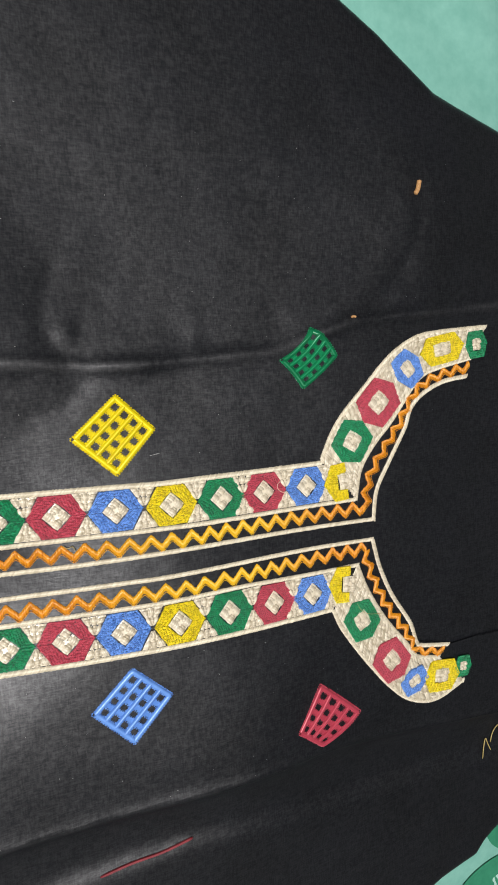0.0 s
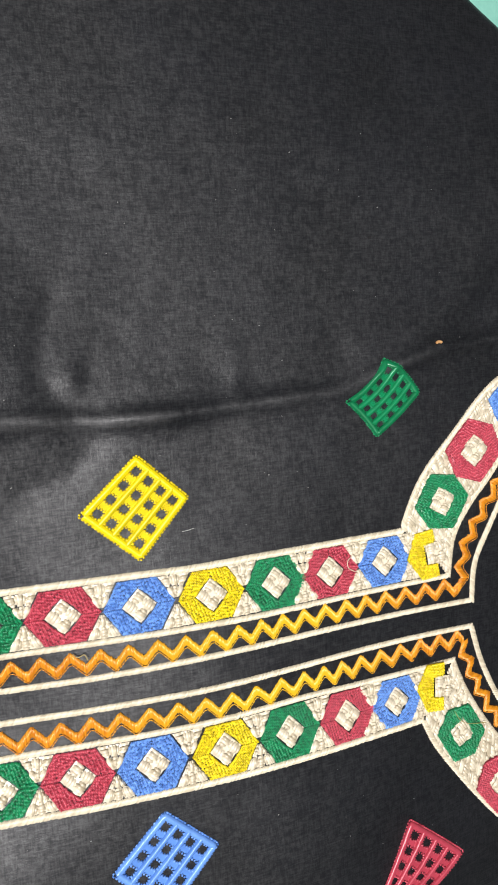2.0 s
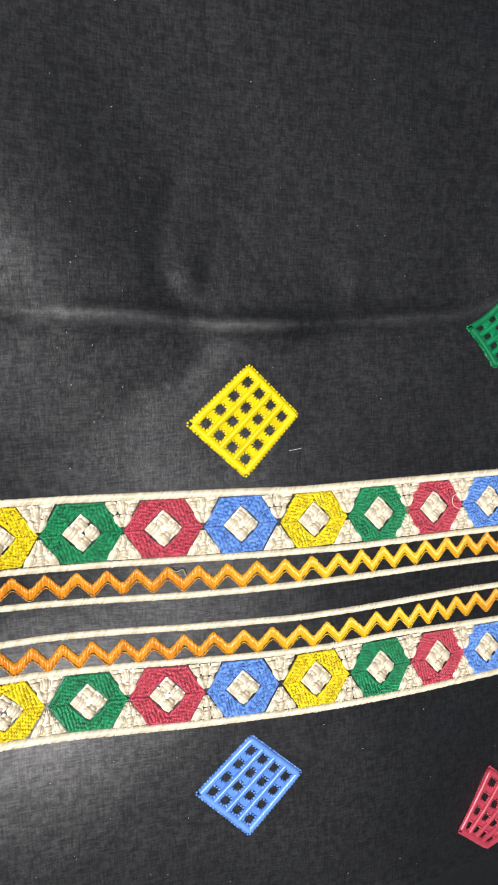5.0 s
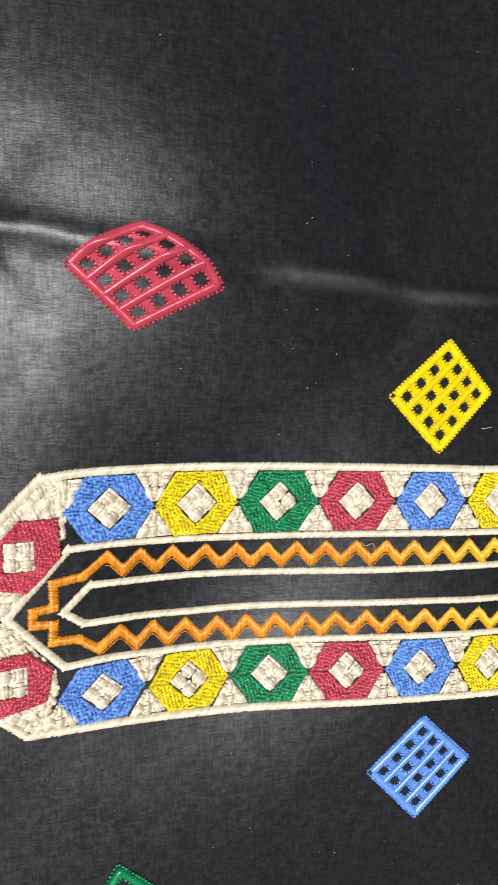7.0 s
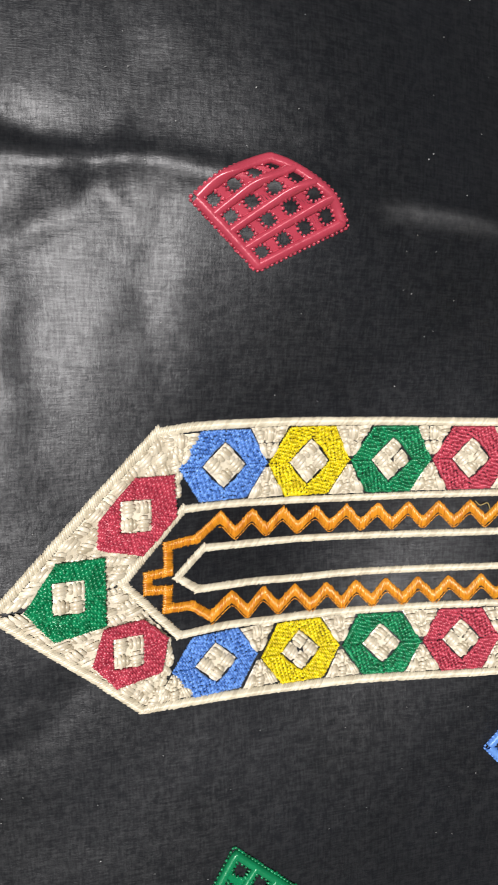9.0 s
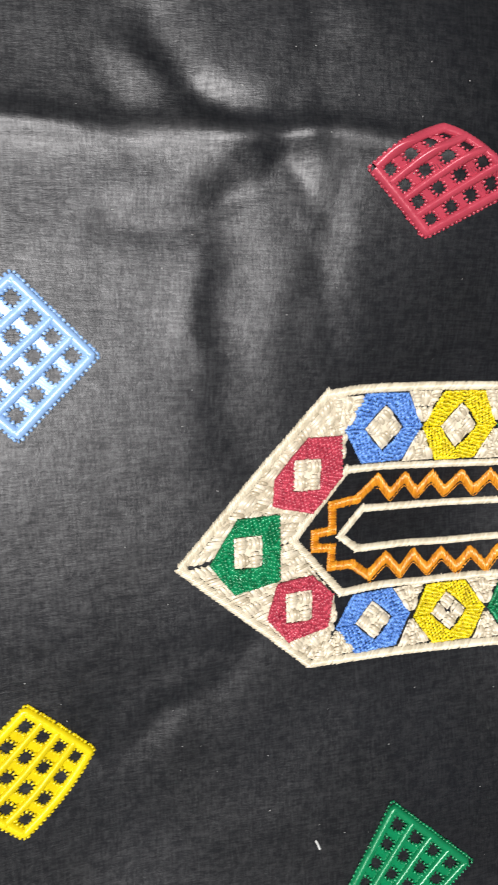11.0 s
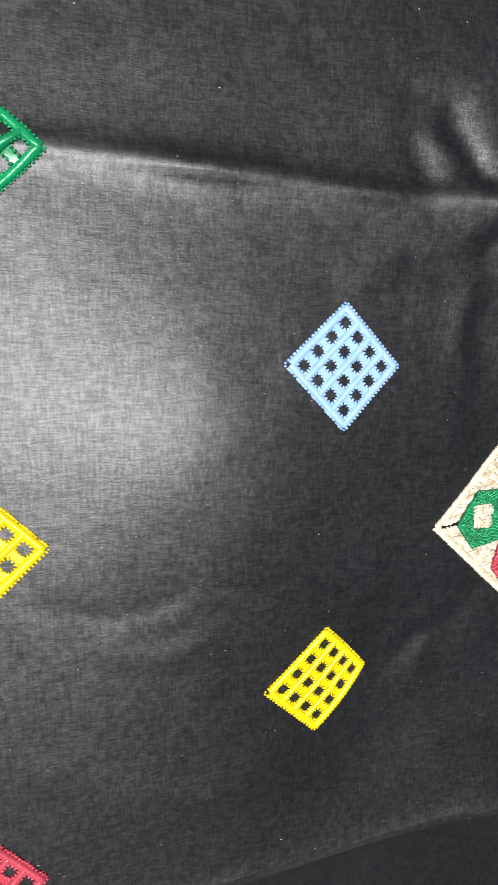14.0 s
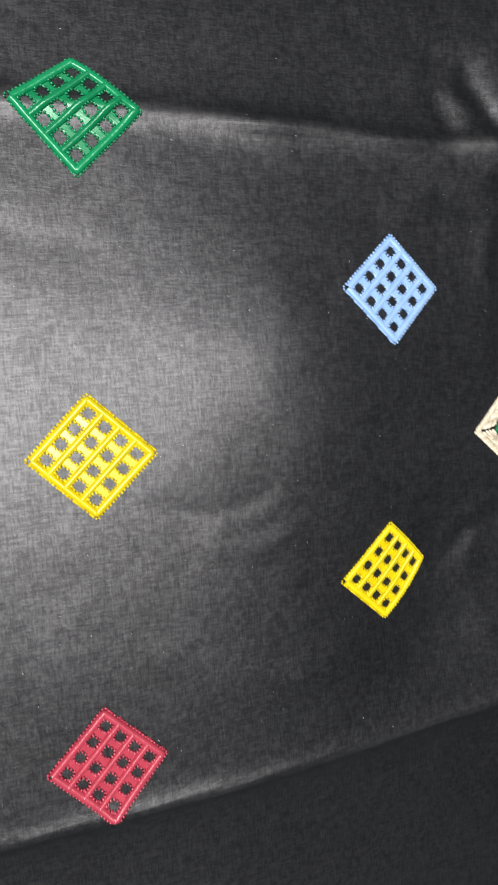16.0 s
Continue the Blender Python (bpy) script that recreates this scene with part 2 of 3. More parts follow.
def plain(name, dark, light, scale, rough=0.7, relief=0.0005):
    mat, nt, bsdf = nodes_of(name)
    geo = nt.nodes.new("ShaderNodeNewGeometry")
    cloud = add(nt, "ShaderNodeTexNoise", Scale=scale, Detail=6.0, Roughness=0.65)
    nt.links.new(geo.outputs["Position"], cloud.inputs["Vector"])
    tone = ramp(nt, cloud.outputs["Fac"], [(0.3, (*dark, 1)), (0.7, (*light, 1))])
    nt.links.new(tone.outputs["Color"], bsdf.inputs["Base Color"])
    bump = add(nt, "ShaderNodeBump", Strength=0.5, Distance=relief)
    nt.links.new(cloud.outputs["Fac"], bump.inputs["Height"])
    nt.links.new(bump.outputs["Normal"], bsdf.inputs["Normal"])
    bsdf.inputs["Roughness"].default_value = rough
    return mat


COTTON = black_cotton()
SHEET = plain("teal_sheet", (0.17, 0.43, 0.36), (0.24, 0.53, 0.45), 60.0, 0.85)
LEAF = plain("green_print", (0.02, 0.20, 0.11), (0.035, 0.27, 0.15), 90.0, 0.85)
PALE = plain("pale_print", (0.36, 0.60, 0.53), (0.44, 0.68, 0.60), 90.0, 0.85)
PLASTER = plain("plaster", (0.17, 0.17, 0.165), (0.23, 0.23, 0.22), 6.0, 0.9, 0.002)
CONCRETE = plain("floor_cement", (0.25, 0.24, 0.22), (0.36, 0.34, 0.31), 5.0, 0.7, 0.001)
LINT_AND_GLINT = plain("white_lint_and_glint", (0.42, 0.43, 0.43), (0.72, 0.73, 0.73), 900.0, 0.8)
TAN = plain("tan_thread", (0.42, 0.20, 0.07), (0.62, 0.36, 0.16), 700.0, 0.6)
GOLD = plain("gold_thread", (0.30, 0.22, 0.06), (0.50, 0.40, 0.16), 700.0, 0.4)
PINK = plain("red_piping", (0.16, 0.012, 0.02), (0.26, 0.03, 0.04), 300.0, 0.6)
GLASS = bpy.data.materials.new("lamp_diffuser")
GLASS.use_nodes = True
GLASS.node_tree.nodes["Principled BSDF"].inputs["Emission Color"].default_value = (1.0, 0.97, 0.92, 1)
GLASS.node_tree.nodes["Principled BSDF"].inputs["Emission Strength"].default_value = 2.0


# ---- builders ----
def solid(name, verts, faces, mat, parent=None, uvs=None, smooth=True, label=""):
    """One mesh object from corners and faces; uvs: one pair a corner."""
    me = bpy.data.meshes.new(name)
    me.from_pydata([tuple(map(float, v)) for v in verts], [], [tuple(map(int, f)) for f in faces])
    if uvs is not None:
        layer = me.uv_layers.new(name="UVMap")
        loops = np.zeros(len(me.loops), int)
        me.loops.foreach_get("vertex_index", loops)
        layer.data.foreach_set("uv", np.asarray(uvs, np.float32)[loops].ravel())
    if smooth:
        me.polygons.foreach_set("use_smooth", np.ones(len(me.polygons), bool))
    me.materials.append(mat)
    me.update()
    ob = new(name, me)
    if parent is not None:
        ob.parent = parent
    if label:
        tagged(ob, label)
    return ob


def grid_faces(rows, cols, keep=None):
    i, j = np.meshgrid(np.arange(rows - 1), np.arange(cols - 1), indexing="ij")
    a = (i * cols + j).ravel()
    f = np.stack([a, a + cols, a + cols + 1, a + 1], 1)
    return f if keep is None else f[keep.ravel()]


def on_cloth(xy, lift):
    xy = np.asarray(xy, float)
    return np.column_stack([xy, height(xy[:, 0], xy[:, 1]) + lift])


def curve(points, per=24):
    """A smooth line through the points (Catmull-Rom)."""
    p = np.asarray(points, float)
    p = np.vstack([2 * p[0] - p[1], p, 2 * p[-1] - p[-2]])
    out = []
    for k in range(1, len(p) - 2):
        a, b, c, d = p[k - 1:k + 3]
        for u in np.linspace(0, 1, per, endpoint=False):
            out.append(0.5 * (2 * b + (c - a) * u + (2 * a - 5 * b + 4 * c - d) * u * u + (3 * b - a - 3 * c + d) * u ** 3))
    return np.array(out + [p[-2]])


def spaced(points, step):
    p = np.asarray(points, float)
    s = np.r_[0, np.cumsum(np.linalg.norm(np.diff(p, axis=0), axis=1))]
    n = max(2, int(round(s[-1] / step)) + 1)
    u = np.linspace(0, s[-1], n)
    return np.column_stack([np.interp(u, s, p[:, 0]), np.interp(u, s, p[:, 1])]), u


def stitched(name, heads, tails, width, base, crown, mat, parent, label="", under=None, place=None, seed=1):
    """Threads laid from heads to tails, each a rounded stitch that dips at its ends; under: a pad below them."""
    a, b = np.asarray(heads, float), np.asarray(tails, float)
    n = len(a)
    rng = np.random.default_rng(seed + n)
    along = b - a
    long = np.linalg.norm(along, axis=1) + 1e-9
    along = along / long[:, None]
    a = a - along * rng.normal(0, 0.00010, n)[:, None]
    b = b + along * rng.normal(0, 0.00010, n)[:, None]
    side = np.column_stack([-along[:, 1], along[:, 0]])
    lift = np.broadcast_to(base, (n,)) + rng.normal(0, 0.07 * crown, n)
    wide = width * rng.uniform(0.86, 1.1, n)
    tilt = rng.normal(0, 0.16 * crown, n)
    verts, uvs = [], []
    shift = rng.uniform(0, 1, (n, 2))
    for s, rise, full in ((0.0, -0.1, 0.30), (0.15, 0.72, 0.88), (0.5, 1.0, 1.0), (0.85, 0.72, 0.88), (1.0, -0.1, 0.30)):
        for v in (-1, 0, 1):
            q = a + (b - a) * s + side * (v * 0.5 * full * wide)[:, None]
            if place is not None:
                q = place(q)
            verts.append(on_cloth(q, lift + tilt * (s - 0.5) + crown * (rise * (1.0 if v == 0 else 0.42) - (0.1 if v else 0.0))))
            uvs.append(np.column_stack([s * long, v * 0.5 * wide]) + shift)
    v = np.stack(verts, 1).reshape(-1, 3)
    uv = np.stack(uvs, 1).reshape(-1, 2)
    f = (grid_faces(5, 3)[None] + 15 * np.arange(n)[:, None, None]).reshape(-1, 4)
    e = along if place is None else place(a + along * 1e-4) - place(a)
    if place is not None:
        t = place(a + side * 1e-4) - place(a)
        if np.mean(e[:, 0] * t[:, 1] - e[:, 1] * t[:, 0]) < 0:
            f = f[:, ::-1]
    if under is not None:
        uw = np.zeros((len(under[0]), 2)) if under[2] is None else np.asarray(under[2], float)
        f = np.vstack([f, np.asarray(under[1]) + len(v)])
        v, uv = np.vstack([v, under[0]]), np.vstack([uv, uw])
    return solid(name, v, f, mat, parent, uv, label=label)


def strip(name, points, width, lift, mat, parent, tooth=0.0003, step=0.00092, base=0.0003, slant=0.75, label=""):
    """A satin-stitched cord along the points: slanting threads laid side by side over a pad."""
    p, u = spaced(points, step)
    tangent = np.gradient(p, axis=0)
    tangent /= np.linalg.norm(tangent, axis=1)[:, None] + 1e-12
    normal = np.column_stack([-tangent[:, 1], tangent[:, 0]])
    verts = []
    for v, h in ((-1, -0.6), (-0.7, 0.15), (0, 0.5), (0.7, 0.15), (1, -0.6)):
        verts.append(on_cloth(p + normal * (v * (width / 2 - 0.0002)), base + lift * h))
    reach = width / 2 + tooth * (np.arange(len(p)) % 2)[:, None] * 0.5
    lean = tangent * slant * width / 2
    return stitched(name, p - normal * reach - lean, p + normal * reach + lean, 1.12 * step, base + 0.1 * lift, lift, mat, parent, label,
                    (np.vstack(verts), grid_faces(5, len(p)), None))


def rows_of_fill(poly, angle, pitch=0.00082, long=0.0021, hop=0.41):
    """Rows of fill stitches over a polygon, the ends stepped from row to row."""
    c, s = math.cos(angle), math.sin(angle)
    q = np.asarray(poly, float) @ np.array([[c, -s], [s, c]])
    heads, tails = [], []
    rng = np.random.default_rng(int(1e6 * abs(q[:, 0]).sum()) % 9999)
    nxt = np.roll(q, -1, axis=0)
    for k, y in enumerate(np.arange(q[:, 1].min() + pitch * 0.5, q[:, 1].max(), pitch)):
        hit = sorted(a[0] + (y - a[1]) / (b[1] - a[1]) * (b[0] - a[0]) for a, b in zip(q, nxt) if (a[1] > y) != (b[1] > y))
        for lo, hi in zip(hit[::2], hit[1::2]):
            first = (math.floor(lo / long - k * hop) + k * hop + rng.uniform(-0.22, 0.22)) * long
            cuts = [x for x in np.arange(first, hi, long) if lo + 0.0008 < x < hi - 0.0008]
            ends = [lo] + cuts + [hi]
            heads += [(x, y) for x in ends[:-1]]
            tails += [(x, y) for x in ends[1:]]
    turn = np.array([[c, s], [-s, c]])
    return np.array(heads).reshape(-1, 2) @ turn, np.array(tails).reshape(-1, 2) @ turn


def quilt(name, corners, place, parent, lobes=(2, 2), lift=0.0016, base=0.0003):
    """Cream satin pads between four corners, in lobes with pinched seams."""
    c = [np.array(q, float) for q in corners]

    def spot(s, t):
        s, t = np.ravel(s)[:, None], np.ravel(t)[:, None]
        return (1 - s) * (1 - t) * c[0] + s * (1 - t) * c[1] + s * t * c[2] + (1 - s) * t * c[3]

    return pads(name, lambda s, t: place(spot(s, t)), parent, lobes, lift, base)


def pads(name, spot, parent, lobes, lift, base, threads=4):
    """Lobes of parallel threads, each lobe domed; spot takes two arrays of 0 to 1 to the cloth."""
    heads, tails, high = [], [], []
    rng = np.random.default_rng(lobes[0] * 7 + lobes[1])
    for i in range(lobes[0]):
        for j in range(lobes[1]):
            lean = 0.16 * (1 if (i + j) % 2 else -1) + rng.normal(0, 0.05)
            for k in range(threads):
                w = (k + 0.5) / threads
                trim = 0.03 + 0.20 * (2 * w - 1) ** 2
                off = lean * (0.5 - abs(w - 0.5))
                if (i + j) % 2:
                    heads.append(((i + w) / lobes[0], (j + trim) / lobes[1]))
                    tails.append(((i + min(max(w + off, 0.02), 0.98)) / lobes[0], (j + 1 - trim) / lobes[1]))
                else:
                    heads.append(((i + trim) / lobes[0], (j + w) / lobes[1]))
                    tails.append(((i + 1 - trim) / lobes[0], (j + min(max(w + off, 0.02), 0.98)) / lobes[1]))
                high.append(math.sin(math.pi * w))
    h, t = np.array(heads), np.array(tails)
    a, b = spot(h[:, 0], h[:, 1]), spot(t[:, 0], t[:, 1])
    m, n = 3 * lobes[0] + 1, 3 * lobes[1] + 1
    gs, gt = np.meshgrid(np.linspace(0.02, 0.98, m), np.linspace(0.02, 0.98, n), indexing="ij")
    swell = np.abs(np.sin(np.pi * lobes[0] * gs) * np.sin(np.pi * lobes[1] * gt)).ravel()
    floor = on_cloth(spot(gs, gt), base + lift * (0.45 * swell - 0.10))
    pitch = np.median(np.linalg.norm(a - b, axis=1)) / threads
    return stitched(name, a, b, 1.5 * max(0.0006, pitch), base + 0.55 * lift * (np.array(high) - 0.35), 0.75 * lift, KHAKI, parent,
                    under=(floor, grid_faces(m, n)[:, ::-1], None))


HEXAGON = [(0.0167, 0.0), (0.0090, 0.0138), (0.0, 0.0138), (-0.0090, 0.0138), (-0.0167, 0.0), (-0.0090, -0.0138), (0.0, -0.0138), (0.0090, -0.0138)]
DIAMOND_EYE = [(0.0082, 0.0), (0.0044, 0.0050), (0.0, 0.0092), (-0.0044, 0.0050), (-0.0082, 0.0), (-0.0044, -0.0050), (0.0, -0.0092), (0.0044, -0.0050)]
OCTAGON = [(0.0162, 0.0), (0.0100, 0.0136), (0.0, 0.0138), (-0.0100, 0.0136), (-0.0162, 0.0), (-0.0100, -0.0136), (0.0, -0.0138), (0.0100, -0.0136)]
SQUARE_EYE = [(0.0064, 0.0), (0.0062, 0.0056), (0.0, 0.0064), (-0.0062, 0.0056), (-0.0064, 0.0), (-0.0062, -0.0056), (0.0, -0.0064), (0.0062, -0.0056)]


def hexagon(colour, place, parent, sx=1.0, sy=1.0, part_of=(0, 1, 2, 3), outline=HEXAGON, eye=DIAMOND_EYE, base=0.0003):
    """A motif: four arms of fill stitch round an eye that holds a cream flower of four lobes."""
    out, inn = np.array(outline) * (sx, sy), np.array(eye) * (sx, sy)
    heads, tails = [], []
    for quarter in part_of:
        ring = [(2 * quarter + k) % 8 for k in range(3)]
        h, t = rows_of_fill(np.vstack([out[ring], inn[ring[::-1]]]), radians(-60 if quarter % 2 else 60))
        heads.append(h)
        tails.append(t)
    pad = None
    if base > 0.001:
        ring = [k % 8 for q in part_of for k in range(2 * q, 2 * q + 3)]
        v = np.array([(*(inn[k] + (out[k] - inn[k]) * r), rise) for k in ring for r, rise in ((0.03, -1.0), (0.08, 0.3), (0.92, 0.3), (0.97, -1.0))])
        keep = np.array([k % 3 != 2 for k in range(len(ring) - 1)])
        pad = (on_cloth(place(v[:, :2]), base + 0.0007 * v[:, 2]), grid_faces(len(ring), 4, np.repeat(keep, 3))[:, ::-1], None)
    ob = stitched("embroidered_hexagon", np.vstack(heads), np.vstack(tails), 0.00093, base + 0.0003, 0.00085, COLOURS[colour], parent,
                  colour + " stitched hexagon round a cream flower", pad, place)
    if len(part_of) == 4:
        c = inn * 1.0
        square = abs(inn[1][0]) > 0.8 * inn[0][0]
        quilt("centre_flower", (c[3], c[1], c[7], c[5]) if square else (c[4], c[2], c[0], c[6]), place, ob, (2, 2), 0.0022, base)
    return ob


def frame_at(cx, cy, turn):
    c, s = math.cos(radians(turn)), math.sin(radians(turn))
    return lambda p: np.column_stack([cx + c * p[:, 0] - s * p[:, 1], cy + s * p[:, 0] + c * p[:, 1]])


def filler(place, parent, side, half=0.0080, tall=0.0136, bottom=0.0016):
    """Cream stitching that fills the triangle between two motifs; side +1 or -1: where its base lies."""
    corners = [(-half, side * tall), (half, side * tall), (0.0009, side * bottom), (-0.0009, side * bottom)]
    quilt("cream_filler", corners[::-1] if side < 0 else corners, place, parent, (3, 2), 0.0021)


def cream_run(high, low, parent, pitch=0.0050):
    """Cream pads in lobes between two lines."""
    a, b = spaced(high, 0.001)[0], spaced(low, 0.001)[0]
    lobes = (max(2, round(0.0005 * (len(a) + len(b)) / pitch)), 5)

    def spot(s, t):
        s, t = np.ravel(s), np.ravel(t)[:, None]
        line = [np.column_stack([np.interp(s, np.linspace(0, 1, len(q)), q[:, k]) for k in (0, 1)]) for q in (a, b)]
        return line[0] * (1 - t) + line[1] * t

    return pads("cream_filler", spot, parent, lobes, 0.0016, 0.0003)


def zigzag(points, parent, period=0.0124, swing=0.0031, tall=0.0054, peaks=None):
    """An orange zigzag that follows the line: upright threads side by side, and a thin run along its lower edge."""
    p, u = spaced(points, 0.00062)
    tangent = np.gradient(p, axis=0)
    tangent /= np.linalg.norm(tangent, axis=1)[:, None]
    normal = np.column_stack([-tangent[:, 1], tangent[:, 0]])
    if tangent[0][0] < 0:
        normal = -normal
    if peaks is None:
        phase = u / u[-1] * max(1, round(u[-1] / period))
    else:
        phase = np.interp(p[:, 0], peaks, np.arange(len(peaks)))
    wave = np.arcsin(0.965 * np.cos(2 * np.pi * phase)) / math.asin(0.965)
    mid = p + normal * (swing * wave)[:, None]
    low, high = mid - normal * tall / 2, mid + normal * tall / 2
    rough = normal * np.random.default_rng(len(p)).normal(0, 0.00022, len(p))[:, None]
    pad = np.vstack([on_cloth(low + (high - low) * r, 0.0003 + h) for r, h in ((0.05, -0.0002), (0.2, 0.0004), (0.8, 0.0004), (0.95, -0.0002))])
    zig = stitched("zigzag", low + rough, high + rough, 0.00082, 0.0004, 0.0010, ORANGE, parent, "orange satin-stitched zigzag line", (pad, grid_faces(4, len(p)), None))
    edge = spaced(low - normal * 0.0004, 0.0017)[0]
    stitched("edge_run", edge[:-1], edge[1:], 0.00045, 0.0006, 0.0004, ORANGE, zig)
    return zig


def roll(name, p, half, high, mat, parent, label=""):
    """A half-round roll of smooth satin stitch along the points."""
    n = len(p)
    lean = np.gradient(p, axis=0)
    lean = np.column_stack([-lean[:, 1], lean[:, 0]]) / (np.linalg.norm(lean, axis=1)[:, None] + 1e-12)
    cross = [(math.sin(a), math.cos(a)) for a in np.linspace(-1.75, 1.75, 9)]
    wave = 0.00017 * np.cos(np.pi * np.arange(n)) + np.random.default_rng(n).normal(0, 0.00005, n)
    rows = [on_cloth(p + lean * (half * v), 0.0004 + (high + wave) * max(h, -0.3)) for v, h in cross]
    uv = [np.column_stack([np.full(n, half * v), np.arange(n) * 0.0009]) for v, _ in cross]
    return solid(name, np.vstack(rows), grid_faces(9, n), mat, parent, np.vstack(uv), label=label)


def patch(colour, left, top, right, bottom, parent, bulge=(0, 0, 0, 0), label=""):
    """A latticed diamond between four corners: a stitched border, three rails and the ties between them.
    bulge: how far its four sides (left-top, top-right, right-bottom, bottom-left) swell outwards."""
    c = [np.array(q, float) for q in (left, top, right, bottom)]
    mid = sum(c) / 4
    sides = []
    for k in range(4):
        a, b = c[k], c[(k + 1) % 4]
        n = np.array([-(b - a)[1], (b - a)[0]])
        n = n / np.linalg.norm(n)
        sides.append(n if n @ ((a + b) / 2 - mid) > 0 else -n)

    def warp(p):
        s, t = p[:, :1], p[:, 1:]
        q = (1 - s) * (1 - t) * c[0] + s * (1 - t) * c[1] + s * t * c[2] + (1 - s) * t * c[3]
        q = q + bulge[0] * 4 * s * (1 - s) * (1 - t) * sides[0] + bulge[2] * 4 * s * (1 - s) * t * sides[2]
        return q + bulge[1] * 4 * t * (1 - t) * s * sides[1] + bulge[3] * 4 * t * (1 - t) * (1 - s) * sides[3]

    mat = COLOURS[colour]
    rim = 0.052
    ring = []
    for a, b in (((0, 0), (1, 0)), ((1, 0), (1, 1)), ((1, 1), (0, 1)), ((0, 1), (0, 0))):
        u = np.linspace(0, 1, 60, endpoint=False)[:, None]
        ring.append(np.array(a) * (1 - u) + np.array(b) * u)
    ring = np.vstack(ring + [[(0, 0)]])
    body = roll("diamond_patch", spaced(warp(0.5 + (ring - 0.5) * (1 - 2 * rim)), 0.0008)[0], 0.0017, 0.0014, mat, parent, label)
    edge = spaced(warp(ring), 0.0018)[0]
    gap = (edge[1:] - edge[:-1]) * 0.16
    stitched("outline_run", edge[:-1] + gap, edge[1:] - gap, 0.00100, 0.0004, 0.0008, mat, body, seed=3)
    rails = 4
    lane = (1 - 2 * rim) / rails
    for k in range(1, rails):
        t = rim + lane * k
        line = np.column_stack([np.linspace(rim, 1 - rim, 40), np.full(40, t)])
        roll("rail", warp(line), 0.0015, 0.0015, mat, body)
    heads, tails = [], []
    for k in range(rails):
        for j in range(rails):
            mid = np.array((rim + lane * (j + 0.5), rim + lane * (k + 0.5)))
            reach = np.array((lane * 0.27, lane * 0.31))
            for m in range(11):
                a = 2 * math.pi * (m + 0.5 * (j % 2)) / 11
                way = np.array((math.cos(a), math.sin(a))) / max(abs(math.cos(a)), abs(math.sin(a))) ** 0.6
                heads.append(mid + way * reach * 0.80)
                tails.append(mid + way * reach * 1.42)
    stitched("hole_stitches", warp(np.array(heads)), warp(np.array(tails)), 0.00100, 0.0005, 0.0009, mat, body, seed=7)
    for k in range(rails):
        for j in range(5):
            t, s = rim + lane * (k + 0.5), rim + lane * j
            half = lane * (0.27 if 0 < j < 4 else 0.26)
            shape = np.array([(s + b * half * (0.70 + 0.55 * abs(a) ** 1.3) * (1 + 0.16 * (n % 3 - 1)), t + a * lane * 0.5,
                               -0.6 if abs(b) == 1 else (0.2, 1.0)[m % 2]) for n, a in enumerate(np.linspace(-1, 1, 7)) for m, b in enumerate(np.linspace(-1, 1, 9))])
            solid("tie", on_cloth(warp(shape[:, :2]), 0.0001 + 0.0004 * shape[:, 2]), grid_faces(7, 9), mat, body, shape[:, 1::-1] * 0.037)
    return body


# ---- the room that closes the place ----
def box(name, lo, hi, mat, label, kind="structure", category=""):
    bm = bmesh.new()
    bmesh.ops.create_cube(bm, size=1.0)
    for v in bm.verts:
        v.co = Vector([lo[k] + (v.co[k] + 0.5) * (hi[k] - lo[k]) for k in range(3)])
    me = bpy.data.meshes.new(name)
    bm.to_mesh(me)
    bm.free()
    me.materials.append(mat)
    return tagged(new(name, me), label, category, kind=kind)


FLOOR_Z = -0.046
box("floor", (-2.0, -1.9, FLOOR_Z - 0.1), (1.8, 1.9, FLOOR_Z), CONCRETE, "plain grey cement floor under the sheet")
box("ceiling", (-2.0, -1.9, 2.6), (1.8, 1.9, 2.7), PLASTER, "plain plastered ceiling of the room")
box("wall_west", (-2.1, -1.9, FLOOR_Z), (-2.0, 1.9, 2.6), PLASTER, "plain plastered wall")
box("wall_east", (1.8, -1.9, FLOOR_Z), (1.9, 1.9, 2.6), PLASTER, "plain plastered wall")
box("wall_south", (-2.1, -2.0, FLOOR_Z), (1.9, -1.9, 2.6), PLASTER, "plain plastered wall")
box("wall_north", (-2.1, 1.9, FLOOR_Z), (1.9, 2.0, 2.6), PLASTER, "plain plastered wall")

